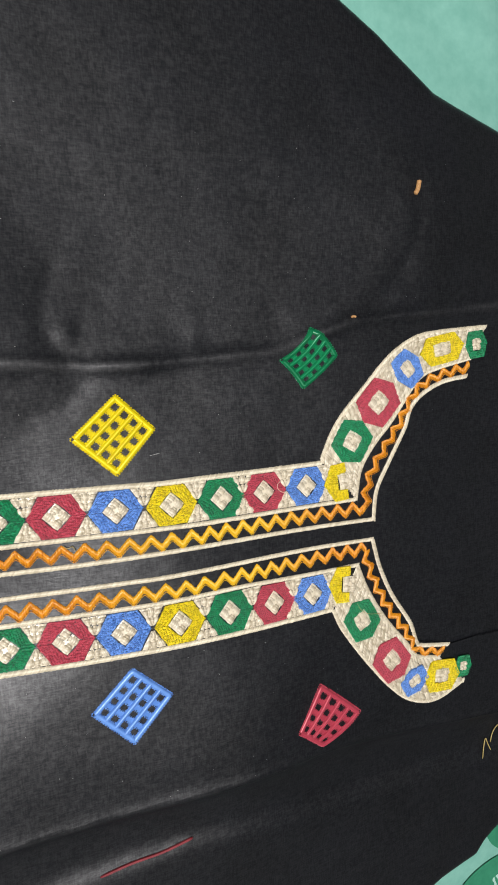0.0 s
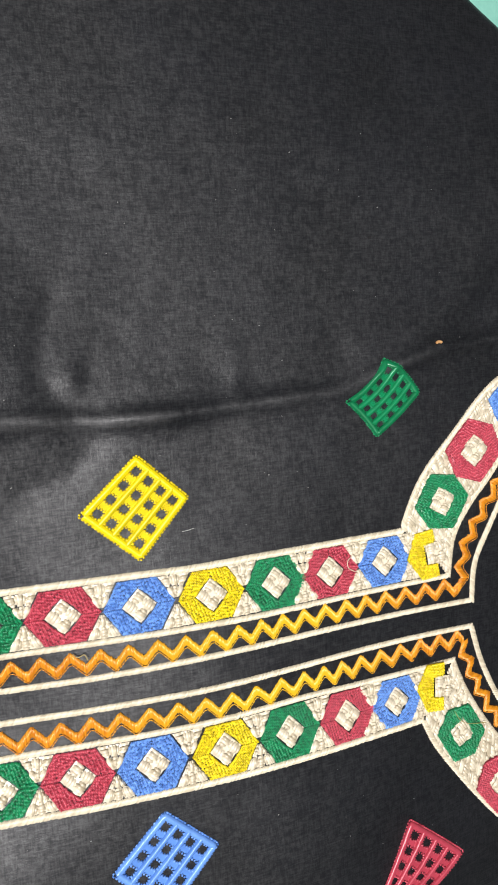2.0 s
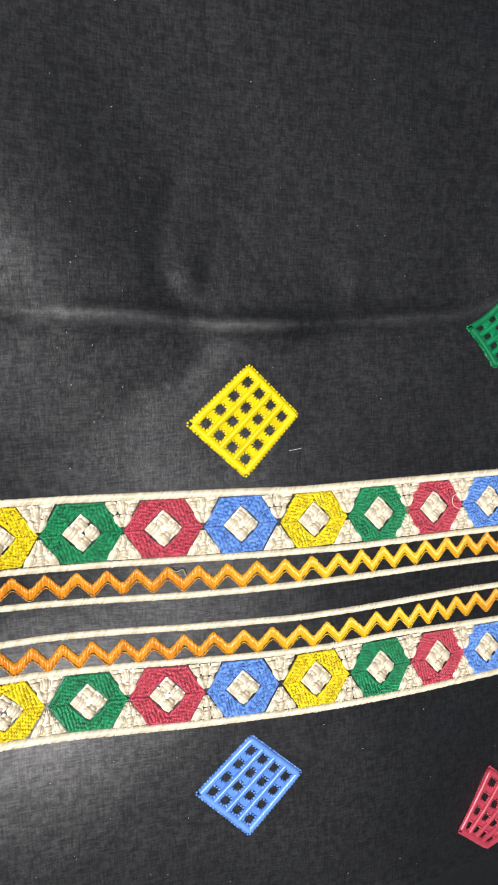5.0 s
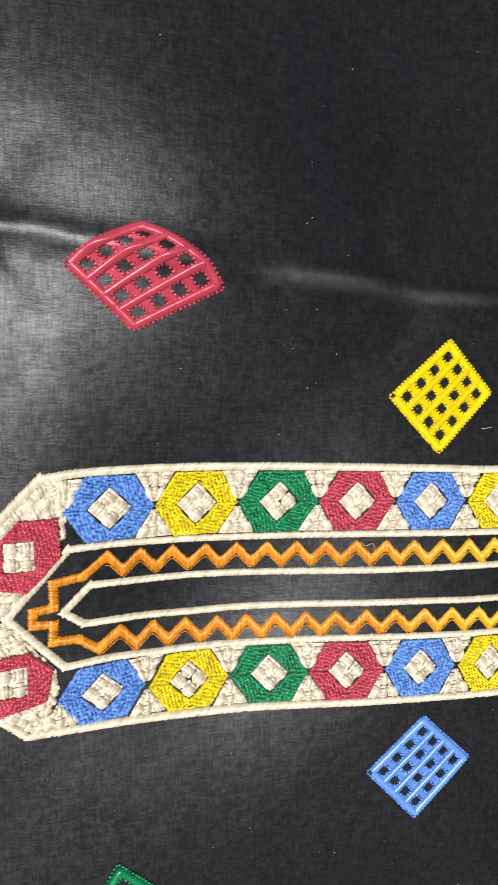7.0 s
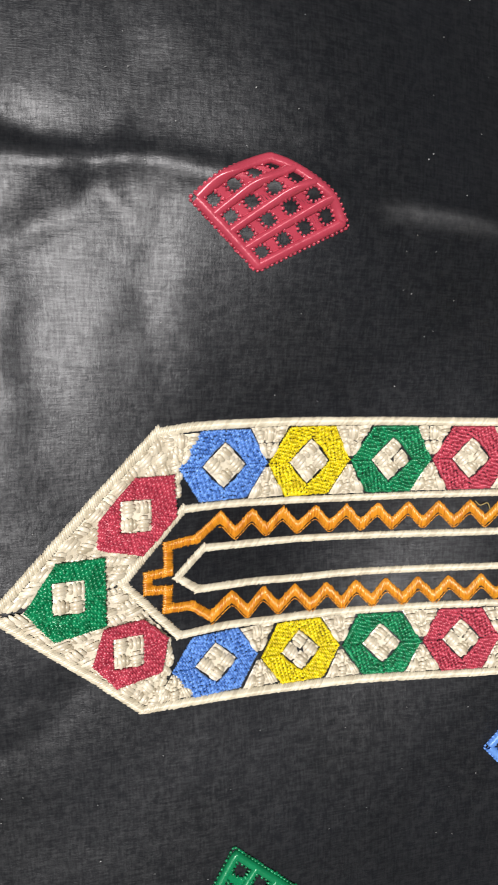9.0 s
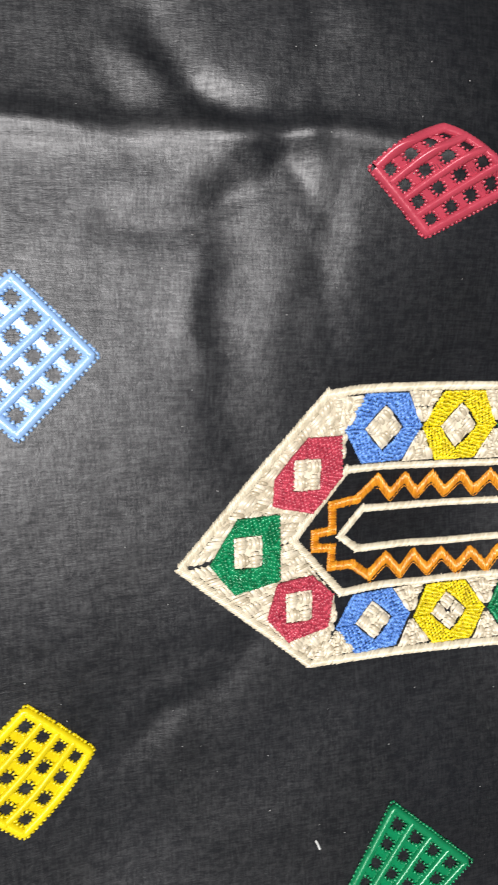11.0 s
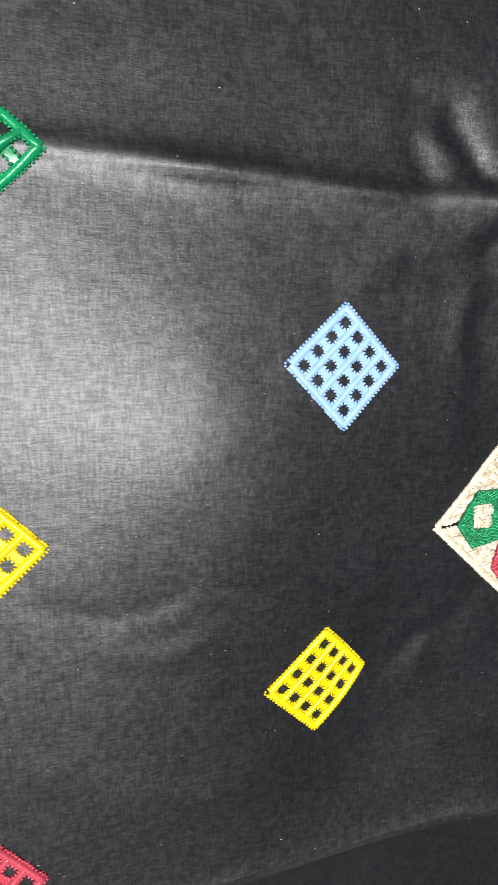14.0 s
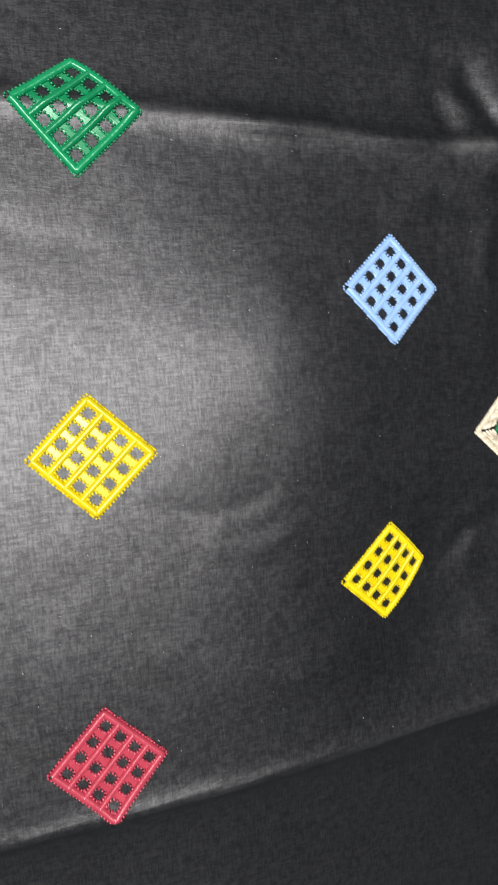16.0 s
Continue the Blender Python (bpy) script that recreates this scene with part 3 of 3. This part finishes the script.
lamp_thing = tagged(new("tube_lamp"), "white batten lamp with a glowing tube under the ceiling", "lamp")
lamp_thing.location = LAMP
for name, r, z, half, squash, mat in (("batten", 0.035, 0.05, 0.36, 1.4, PLASTER), ("tube", 0.013, 0.0, 0.31, 1.0, GLASS), ("end_cap", 0.018, 0.0, 0.015, 1.0, PLASTER), ("end_cap", 0.018, 0.0, 0.015, 1.0, PLASTER)):
    bm = bmesh.new()
    bmesh.ops.create_cone(bm, cap_ends=True, segments=4 if name == "batten" else 24, radius1=r, radius2=r, depth=2 * half)
    bmesh.ops.rotate(bm, verts=bm.verts, cent=(0, 0, 0), matrix=Matrix.Rotation(radians(90), 3, "X") @ Matrix.Rotation(radians(45), 3, "Z"))
    bmesh.ops.scale(bm, verts=bm.verts, vec=(1, 1, squash))
    me = bpy.data.meshes.new(name)
    bm.to_mesh(me)
    bm.free()
    me.materials.append(mat)
    ob = new(name, me)
    ob.parent = lamp_thing
    ob.location = (0, 0, z)
    if name == "end_cap":
        ob.location = (0, 0.325 if ob.name == "end_cap" else -0.325, 0)


# ---- the sheet that the garment lies on ----
def sheet_height(x, y):
    return FLOOR_Z + 0.022 + 0.0030 * np.sin(21 * x + 9 * y) + 0.0022 * np.sin(13 * y - 31 * x + 1.0) + 0.0014 * np.sin(57 * x + 44 * y)


gx, gy = np.meshgrid(np.linspace(-1.1, 0.9, 200), np.linspace(-0.95, 0.95, 190), indexing="ij")
top = np.column_stack([gx.ravel(), gy.ravel(), sheet_height(gx, gy).ravel()])
sheet = solid("bed_sheet", top, grid_faces(200, 190)[:, ::1], SHEET)
tagged(sheet, "light teal cotton bed sheet with green leaf print", "sheet")
grow = sheet.modifiers.new("thickness", "SOLIDIFY")
grow.thickness, grow.offset = 0.003, -1
for cx, cy, turn, size, mat in ((0.268, -0.436, 6, 0.13, LEAF), (0.300, -0.462, 30, 0.09, LEAF), (0.322, -0.444, 52, 0.035, PALE), (0.296, -0.437, 40, 0.030, PALE), (0.36, -0.40, 120, 0.07, LEAF)):
    u = np.linspace(0, 1, 15)
    edge = size * 0.24 * np.sin(np.pi * u) ** 0.8
    v = np.vstack([np.column_stack([u * size, k * edge]) for k in (-1, -0.33, 0.33, 1)])
    q = frame_at(cx, cy, turn)(v)
    solid("leaf_print", np.column_stack([q, sheet_height(q[:, 0], q[:, 1]) + 0.0012]), grid_faces(4, 15), mat, sheet, label="printed leaf")


# ---- the garment ----
kurta = tagged(new("kurta"), "black cotton kurta with colourful embroidered neckline, laid flat", "garment")
kurta.location = (0, 0, 0)

# outline: the shoulder's edge above and the sleeve's edge below
EDGE_HIGH = ((-0.7, 0.10, 0.1727, 0.1991, 0.2271, 0.2468, 0.2675, 0.3128, 0.42), (0.43, 0.37, 0.3222, 0.3074, 0.2880, 0.2736, 0.2665, 0.2533, 0.215))
EDGE_LOW = ((-0.7, 0.20, 0.2559, 0.2945, 0.3043, 0.3157, 0.42), (-0.50, -0.395, -0.3740, -0.3664, -0.3561, -0.3493, -0.30))
NECK_HIGH = ((0.186, 0.189, 0.200, 0.2125, 0.219, 0.231, 0.250, 0.274, 0.33), (-0.034, -0.009, 0.0115, 0.033, 0.047, 0.057, 0.0645, 0.0675, 0.07))
NECK_LOW = ((0.186, 0.1905, 0.201, 0.2172, 0.2238, 0.257, 0.33), (-0.0485, -0.070, -0.0945, -0.120, -0.138, -0.148, -0.15))
COLS, ROWS = 420, 330
xs = np.linspace(-0.70, 0.40, COLS)
X = np.repeat(xs[:, None], ROWS, 1)
Y = np.interp(xs, *EDGE_LOW)[:, None] + np.linspace(0, 1, ROWS)[None, :] * (np.interp(xs, *EDGE_HIGH) - np.interp(xs, *EDGE_LOW))[:, None]
Z = height(X, Y)
rim = np.minimum(np.interp(xs, *EDGE_HIGH)[:, None] - Y, Y - np.interp(xs, *EDGE_LOW)[:, None])
Z = Z - 0.005 * np.exp(-rim / 0.003)
ripple = np.array([noise.noise((x * 26, y * 26, 0.3)) + 0.5 * noise.noise((x * 70, y * 55, 1.7)) for x, y in zip(X.ravel(), Y.ravel())]).reshape(X.shape)
Z = Z + 0.0003 * ripple
mx, my = (X[:-1, :-1] + X[1:, 1:]) / 2, (Y[:-1, :-1] + Y[1:, 1:]) / 2
hole = (mx > 0.1865) & (mx < 0.33) & (my < np.interp(mx, *NECK_HIGH)) & (my > np.interp(mx, *NECK_LOW))
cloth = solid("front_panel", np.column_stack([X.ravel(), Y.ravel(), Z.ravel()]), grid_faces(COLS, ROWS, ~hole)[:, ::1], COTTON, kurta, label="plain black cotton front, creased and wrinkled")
# the highlight along the pressed creases, painted as a paler grey
ridge_glint = np.exp(-((Y - np.interp(X, *UPPER_CREASE) + 0.0006) / 0.0026) ** 2) * np.clip(0.55 + 0.9 * np.sin(23 * X + 0.6) * np.sin(61 * X + 2.0) + 0.5 * ripple, 0.05, 1)
ridge_glint = ridge_glint * np.interp(X, (-0.02, 0.05), (1.0, 0.3)) * np.where(np.abs(X + 0.19) < 0.02, 0.3, 1.0)
ridge_glint = ridge_glint + 0.35 * np.exp(-((Y - np.interp(X, *LOWER_CREASE)) / 0.0024) ** 2) * np.clip(0.5 + 0.6 * ripple, 0, 1) * (X < 0.05)
cloth.data.attributes.new("crease_glint", "FLOAT", "POINT").data.foreach_set("value", np.clip(ridge_glint, 0, 1).ravel().astype(np.float32))
gx, gy = np.meshgrid(np.linspace(0.16, 0.36, 60), np.linspace(-0.19, 0.12, 80), indexing="ij")
gz = height(gx, gy) - 0.0016 + 0.0003 * np.sin(40 * gx + 25 * gy)
solid("back_panel", np.column_stack([gx.ravel(), gy.ravel(), gz.ravel()]), grid_faces(60, 80), COTTON, kurta, label="black cotton back seen in the neck opening")

# long borders, zigzags and the point at the slit's end, in millimetres
def mm(*points):
    return np.array(points) / 1000.0


BORDERS = (
    (0.0034, mm((144, 14.3), (100, 13.9), (60, 13.9), (26, 13.9), (-5, 15.2), (-45, 16.4), (-82, 17.3), (-120, 17.9), (-149, 17.4), (-164, 15.7))),
    (0.0030, mm((170, -15.2), (64, -15.5), (28, -14.8), (-10, -14), (-45, -14), (-85, -14.6), (-115, -13.9), (-138, -12.9), (-155.5, -13))),
    (0.0030, mm((184.5, -32.2), (147, -31.3), (110, -30.7), (45, -30.3), (0, -30.3), (-40, -30.8), (-78, -31.3), (-105, -30.9), (-127, -30.1), (-148, -29.0))),
    (0.0030, mm((184, -47.5), (146, -46.3), (110, -45.9), (30, -46.2), (0, -45.6), (-40, -45.9), (-78, -46.9), (-105, -47.3), (-127, -45.9), (-150, -44.8))),
    (0.0030, mm((171, -65), (145, -64.8), (108, -63.6), (75, -62.3), (30, -62.6), (0, -62), (-40, -61.9), (-78, -63), (-115, -62.6), (-139, -61), (-157.5, -61))),
    (0.0034, mm((147, -94.2), (90, -93.7), (30, -93), (0, -92.3), (-35, -91.8), (-78, -90.7), (-104, -90), (-128, -88.5), (-150, -87.1), (-171, -86.2))))
for w, line in BORDERS:
    strip("border_cord", curve(line), w, 0.0010, CREAM, kurta, label="cream satin-stitched border")
for line, w in ((mm((-164, 16.4), (-220, -43.4)), 0.0034), (mm((-220, -43.4), (-171, -86.8)), 0.0034),
                (mm((-155, -12.6), (-178, -38)), 0.0032), (mm((-178, -37.4), (-157, -61.6)), 0.0032),
                (mm((-147, -28.6), (-158, -39)), 0.0030), (mm((-158, -38.4), (-149, -45.4)), 0.0030)):
    strip("border_cord", line, w, 0.0010, CREAM, kurta, label="cream satin-stitched border")
PEAKS_HIGH = np.array((-154, -140.8, -127.8, -114.5, -100, -86.5, -73.3, -60.4, -47.6, -34.4, -21, -8, 5.6, 19, 32.1, 45.7, 57.8, 69.5, 81.3, 93.7, 106, 118, 130.2, 142.5, 155, 167.5, 180)) / 1000
PEAKS_LOW = np.array((-153.5, -135.9, -122.6, -108.5, -94.2, -81.2, -68.5, -55, -42, -28.3, -15.2, -1.6, 11.9, 25.5, 38.9, 51.5, 65.3, 78, 89.5, 100.4, 111.8, 124.2, 136.8, 149.5, 162, 174, 186)) / 1000
zigzag(curve(mm((-141.5, -21.2), (-114, -22.2), (-86, -23.1), (-40, -22.5), (0, -22.9), (40, -23.4), (80, -22.5), (160, -22.2), (178, -22.6))), kurta, peaks=PEAKS_HIGH)
zigzag(curve(mm((-144.5, -53.2), (-123, -54.3), (-94, -56.1), (-60, -55.5), (-25, -54.7), (10, -54.9), (40, -55.9), (65, -55), (110, -54.2), (150, -53.4), (178, -53.6))), kurta, peaks=PEAKS_LOW)
STEPS = mm((-142, -18.6), (-150, -25.0), (-161.2, -26.2), (-161, -36), (-168.6, -36.5), (-168.6, -42), (-161.3, -42.8), (-161.8, -50), (-152.5, -50.6), (-144.5, -56.4))
for p, q in zip(STEPS[:-1], STEPS[1:]):
    grow = (q - p) / np.linalg.norm(q - p) * 0.0012
    strip("zigzag", [p - grow, q + grow], 0.0037, 0.0008, ORANGE, kurta, 0.0002, 0.00065, 0.0003, 0.2, label="orange satin-stitched zigzag step")
# the two rows of motifs beside the front slit, each between its borders
ORDER = ("yellow", "blue", "red", "green")
ROW_X = (0.1310, 0.0985, 0.0678, 0.0340, -0.0010, -0.0356, -0.0700, -0.1049, -0.1398)
LOW_X = (0.1315, 0.1007, 0.0674, 0.0331, -0.0024, -0.0370, -0.0716, -0.1072, -0.1432)
for row, above, below, side in ((ROW_X, 0, 1, 1), (LOW_X, 4, 5, -1)):
    level = [np.array(BORDERS[k][1])[::-1] for k in (above, below)]

    def room(x):
        y1, y0 = (float(np.interp(x, q[:, 0], q[:, 1])) for q in level)
        return (y0 + y1) / 2, (y1 - y0) / 2 - 0.0016

    for k, x in enumerate(row):
        mid, tall = room(x)
        hexagon(ORDER[(k + 1) % 4], frame_at(x, mid, 0), kurta, sx=0.98 + 0.008 * k, sy=(tall - 0.0002) / 0.0138)
        spots = [((x + row[k - 1]) / 2, 0.0080)] if k else [(x + 0.0150, 0.0065)]
        for between, half in spots:
            mid, tall = room(between)
            for e in (1, -1):
                filler(frame_at(between, mid, 0), kurta, e, half, tall)
    mid, tall = room(row[-1] - 0.0165)
    filler(frame_at(row[-1] - 0.0165, mid, 0), kurta, side, tall=tall)

RED_HIGH = mm((14.6, -1.6), (13.6, 14.0), (0, 13.8), (-6.5, 6.5), (-12.8, -1), (-13.6, -10.8), (2.2, -14.8), (8.5, -8.5))
GREEN_TIP = mm((12.3, 0), (12.3, 12.6), (-3.7, 12.4), (-9, 4.6), (-14.2, -3.3), (-10, -9.4), (-5.3, -15.2), (12.1, -12.2))
RED_LOW = mm((14.5, 2.6), (10.2, 7), (5.7, 11.2), (-8.4, 9.9), (-12.7, -3.1), (-8.7, -8.2), (-4.6, -13.0), (12, -9.9))
EYE = mm((5.3, 0), (5.3, 5.7), (0, 5.8), (-5.3, 5.7), (-5.3, 0), (-5.3, -5.7), (0, -5.8), (5.3, -5.7))
for colour, x, y, shape in (("red", -0.1725, -0.0133, RED_HIGH), ("green", -0.1957, -0.0395, GREEN_TIP), ("red", -0.1762, -0.0626, RED_LOW)):
    hexagon(colour, frame_at(x, y, 0), kurta, outline=shape, eye=EYE, base=0.0021)

cream_run(mm((-156, 15.4), (-164, 14.6), (-218, -43.2)), mm((-156, -7), (-160, -13.4), (-178.5, -38)), kurta)
cream_run(mm((-218, -43.6), (-171, -85.4), (-165, -84.8)), mm((-178.5, -38), (-160.5, -61), (-160, -70)), kurta)

# the collar's two arms
COLLAR_HIGH = (
    mm((144.5, 14.3), (146, 21), (158.2, 42.5), (181, 66), (202, 86), (223, 98.2), (243, 102.2), (281, 104.8), (293, 105.3)),
    mm((170, -15.2), (174.4, 6.5), (186, 24), (202, 40.5), (220.5, 62.6), (232, 72), (251, 77.2), (278.5, 82.3)),
    mm((184.8, -33), (188, -10), (199.5, 11.5), (212.5, 33), (219.2, 48.2), (231, 58), (250, 65.5), (274, 68.5)))
COLLAR_LOW = (
    mm((148, -94.5), (156.2, -112.5), (176.5, -142), (197, -167.3), (217.2, -185), (242.5, -192.3), (272, -184)),
    mm((170, -64.8), (178.5, -86.2), (193.5, -111.8), (213, -136.5), (224, -150.4), (246, -157)),
    mm((184, -47.5), (190.2, -70.5), (201, -94.8), (217.2, -120.2), (223.8, -138.2), (229, -142.5), (256, -148.5)))
for arm in (COLLAR_HIGH, COLLAR_LOW):
    for pts, w in zip(arm, (0.0036, 0.0034, 0.0034)):
        strip("border_cord", curve(pts), w, 0.0009, CREAM, kurta, 0.0004, 0.0007, label="cream satin-stitched border")
    cream_run(curve(arm[0]), curve(arm[1]), kurta)
    a, b = spaced(curve(arm[1]), 0.001)[0], spaced(curve(arm[2]), 0.001)[0]
    u = np.linspace(0, 1, 80)
    mid = np.column_stack([(np.interp(u, np.linspace(0, 1, len(a)), a[:, k]) + np.interp(u, np.linspace(0, 1, len(b)), b[:, k])) / 2 for k in (0, 1)])
    zigzag(mid, kurta, 0.0125, 0.0024, 0.0050)
for colour, x, y, turn, sx, sy in (("green", 0.1675, 0.0277, 58, 0.80, 0.94), ("red", 0.1902, 0.0537, 46, 0.90, 1.00), ("blue", 0.2163, 0.0767, 40, 0.60, 0.90),
                                   ("yellow", 0.2485, 0.0898, 10, 1.02, 0.74), ("green", 0.2822, 0.0922, 6, 0.52, 0.72),
                                   ("green", 0.1717, -0.1075, -62, 0.82, 0.92), ("red", 0.1980, -0.1460, -54, 0.92, 1.00), ("blue", 0.2200, -0.1694, -62, 0.52, 0.85),
                                   ("yellow", 0.2476, -0.1724, -8, 0.88, 0.92), ("green", 0.2700, -0.1700, -5, 0.42, 0.62)):
    hexagon(colour, frame_at(x, y, turn), kurta, 1.28 * sx, 1.06 * sy, outline=OCTAGON, eye=SQUARE_EYE, base=0.0020)
for x, y, turn in ((0.1620, -0.0002, 6), (0.1620, -0.0774, -6)):
    hexagon("yellow", frame_at(x, y, turn), kurta, 1.12, 0.98, part_of=(1, 2), outline=OCTAGON, eye=SQUARE_EYE, base=0.0020)
    quilt("centre_flower", [(-0.006, 0.006), (0.006, 0.006), (0.006, -0.006), (-0.006, -0.006)], frame_at(x, y, turn), kurta, (2, 2), 0.0022, 0.0020)

# latticed diamonds strewn over the front
for colour, corners, bulge, lab in (
        ("yellow", ((-0.0243, 0.0466), (0.0048, 0.0718), (0.0280, 0.0486), (0.0018, 0.0213)), (0, 0, 0, 0), "yellow latticed diamond, flat"),
        ("blue", ((-0.0268, -0.1255), (0.0006, -0.1007), (0.0249, -0.1236), (-0.0021, -0.1516)), (0, 0, 0, 0), "blue latticed diamond, flat"),
        ("green", ((0.1154, 0.0873), (0.1388, 0.1087), (0.1596, 0.0887), (0.1320, 0.0668)), (-0.0030, 0.0025, 0.001, -0.001), "green latticed diamond puckered by a wrinkle"),
        ("red", ((0.1117, -0.1768), (0.1322, -0.1453), (0.1685, -0.1790), (0.1310, -0.1935)), (0.0, 0.0005, 0.0035, 0.0), "crimson latticed diamond cut short by a fold"),
        ("red", ((-0.1547, 0.0904), (-0.1295, 0.1045), (-0.0994, 0.0855), (-0.1316, 0.0694)), (0.0020, 0.0045, 0.0, 0.0), "crimson latticed diamond bent over a crease"),
        ("light blue", ((-0.2960, 0.0309), (-0.2684, 0.0564), (-0.2435, 0.0302), (-0.2692, 0.0032)), (0, 0, 0, 0), "light blue latticed diamond, flat"),
        ("yellow", ((-0.3022, -0.1118), (-0.2730, -0.0849), (-0.2515, -0.1078), (-0.2768, -0.1363)), (-0.0004, 0.0005, 0.002, 0.0), "golden yellow latticed diamond, bent"),
        ("green", ((-0.1580, -0.1815), (-0.1383, -0.1473), (-0.1010, -0.1815), (-0.1320, -0.2050)), (0, 0, 0, 0), "green latticed diamond near a crease"),
        ("green", ((-0.4360, 0.1085), (-0.4092, 0.1254), (-0.3820, 0.1050), (-0.4108, 0.0780)), (0.0, 0.002, 0.0, 0.0), "green latticed diamond bent over a crease"),
        ("yellow", ((-0.4425, -0.0365), (-0.4153, -0.0098), (-0.3872, -0.0378), (-0.4156, -0.0647)), (0, 0, 0, 0), "yellow latticed diamond, flat"),
        ("red", ((-0.4472, -0.1752), (-0.4205, -0.1488), (-0.3942, -0.1765), (-0.4200, -0.2050)), (0, 0, 0, 0.0), "crimson latticed diamond, flat")):
    patch(colour, *corners, kurta, bulge, lab)


# ---- threads, lint and glint specks ----
def tube(name, points, radius, mat, parent, label, category=""):
    p = curve(points, 6)
    verts, faces = [], []
    ring = 6
    for k, q in enumerate(p):
        d = p[min(k + 1, len(p) - 1)] - p[max(k - 1, 0)]
        d = d / (np.linalg.norm(d) + 1e-9)
        side = np.cross(d, (0, 0, 1.0))
        side = side / (np.linalg.norm(side) + 1e-9)
        up = np.cross(side, d)
        r = radius * (0.5 if k in (0, len(p) - 1) else 1.0)
        for m in range(ring):
            a = 2 * math.pi * m / ring
            verts.append(q + r * (math.cos(a) * side + math.sin(a) * up))
    for k in range(len(p) - 1):
        for m in range(ring):
            a, b = k * ring + m, k * ring + (m + 1) % ring
            faces.append((a, b, b + ring, a + ring))
    faces += [tuple(range(ring - 1, -1, -1)), tuple(range(len(verts) - ring, len(verts)))]
    ob = solid(name, verts, faces, mat, parent, label=label)
    return tagged(ob, category=category) if category else ob


def lying(points, lift):
    p = np.array(points, float)
    return on_cloth(p, lift)


tube("stitched_knot", lying([(0.2225, 0.1985), (0.2246, 0.2015), (0.2258, 0.2055), (0.2263, 0.2080)], 0.0006), 0.0018, TAN, kurta, "tan thread knot")
tube("stitched_knot", lying([(0.1700, 0.1145), (0.1718, 0.1152), (0.1738, 0.1147)], 0.0008), 0.0009, TAN, kurta, "tan thread knot")
tube("red_piping", lying([(-0.030, -0.2440), (-0.010, -0.2415), (0.010, -0.2405), (0.024, -0.2385), (0.033, -0.2370)], 0.0004), 0.0010, PINK, kurta, "dull red piping at the sleeve")
tube("gold_loop", lying([(0.298, -0.268), (0.302, -0.260), (0.305, -0.253), (0.307, -0.258), (0.309, -0.264)], 0.002), 0.0005, GOLD, kurta, "golden thread loop")
tube("gold_loop", lying([(0.310, -0.258), (0.313, -0.249), (0.318, -0.243), (0.320, -0.252)], 0.002), 0.0005, GOLD, kurta, "golden thread loop")
tube("lint_bit", lying([(-0.1706, -0.1580), (-0.1696, -0.1600), (-0.1688, -0.1622)], 0.0008), 0.0005, LINT_AND_GLINT, None, "short white bit of lint lying on the cloth", "lint")
tube("loose_thread", lying([(0.1110, 0.0060), (0.1081, 0.0034), (0.1087, -0.0003), (0.1129, -0.0029)], 0.0022), 0.00022, CREAM, kurta, "loose white thread end")
tube("loose_thread", lying([(0.1670, -0.0929), (0.1705, -0.0989), (0.1767, -0.1030), (0.1890, -0.1057)], 0.0034), 0.00022, GOLD, kurta, "loose golden thread end")
tube("loose_thread", lying([(-0.0335, -0.0169), (-0.0311, -0.0188), (-0.0281, -0.0179), (-0.0267, -0.0208)], 0.0020), 0.00022, GOLD, kurta, "loose golden thread end")
tube("lint_bit", lying([(0.0228, 0.0323), (0.0256, 0.0325), (0.0290, 0.0331)], 0.0006), 0.00013, LINT_AND_GLINT, None, "thin white lint thread lying on the cloth", "lint")

# pale specks: lint, and added stand-ins for light glinting on the weave
rng = np.random.default_rng(5)
verts, faces = [], []
for _ in range(460):
    x, y = rng.uniform(-0.47, 0.25), rng.uniform(-0.20, 0.24)
    if -0.098 < y < 0.02 and x > -0.20:
        continue
    r, a, n = rng.uniform(0.00009, 0.00022), rng.uniform(0, 3.14), len(verts)
    z = float(height(x, y)) + 0.0007
    c, s = r * math.cos(a), r * math.sin(a)
    long = rng.uniform(1, 2.2)
    verts += [(x + long * c, y + long * s, z), (x - s, y + c, z), (x - long * c, y - long * s, z), (x + s, y - c, z), (x, y, z + r), (x, y, z - r)]
    faces += [tuple(n + k for k in f) for f in ((0, 1, 4), (1, 2, 4), (2, 3, 4), (3, 0, 4), (1, 0, 5), (2, 1, 5), (3, 2, 5), (0, 3, 5))]
tagged(solid("lint_and_glint_specks", verts, faces, LINT_AND_GLINT, smooth=False), "tiny pale specks of lint and stand-in glints on black cotton", "lint", kind="stuff")
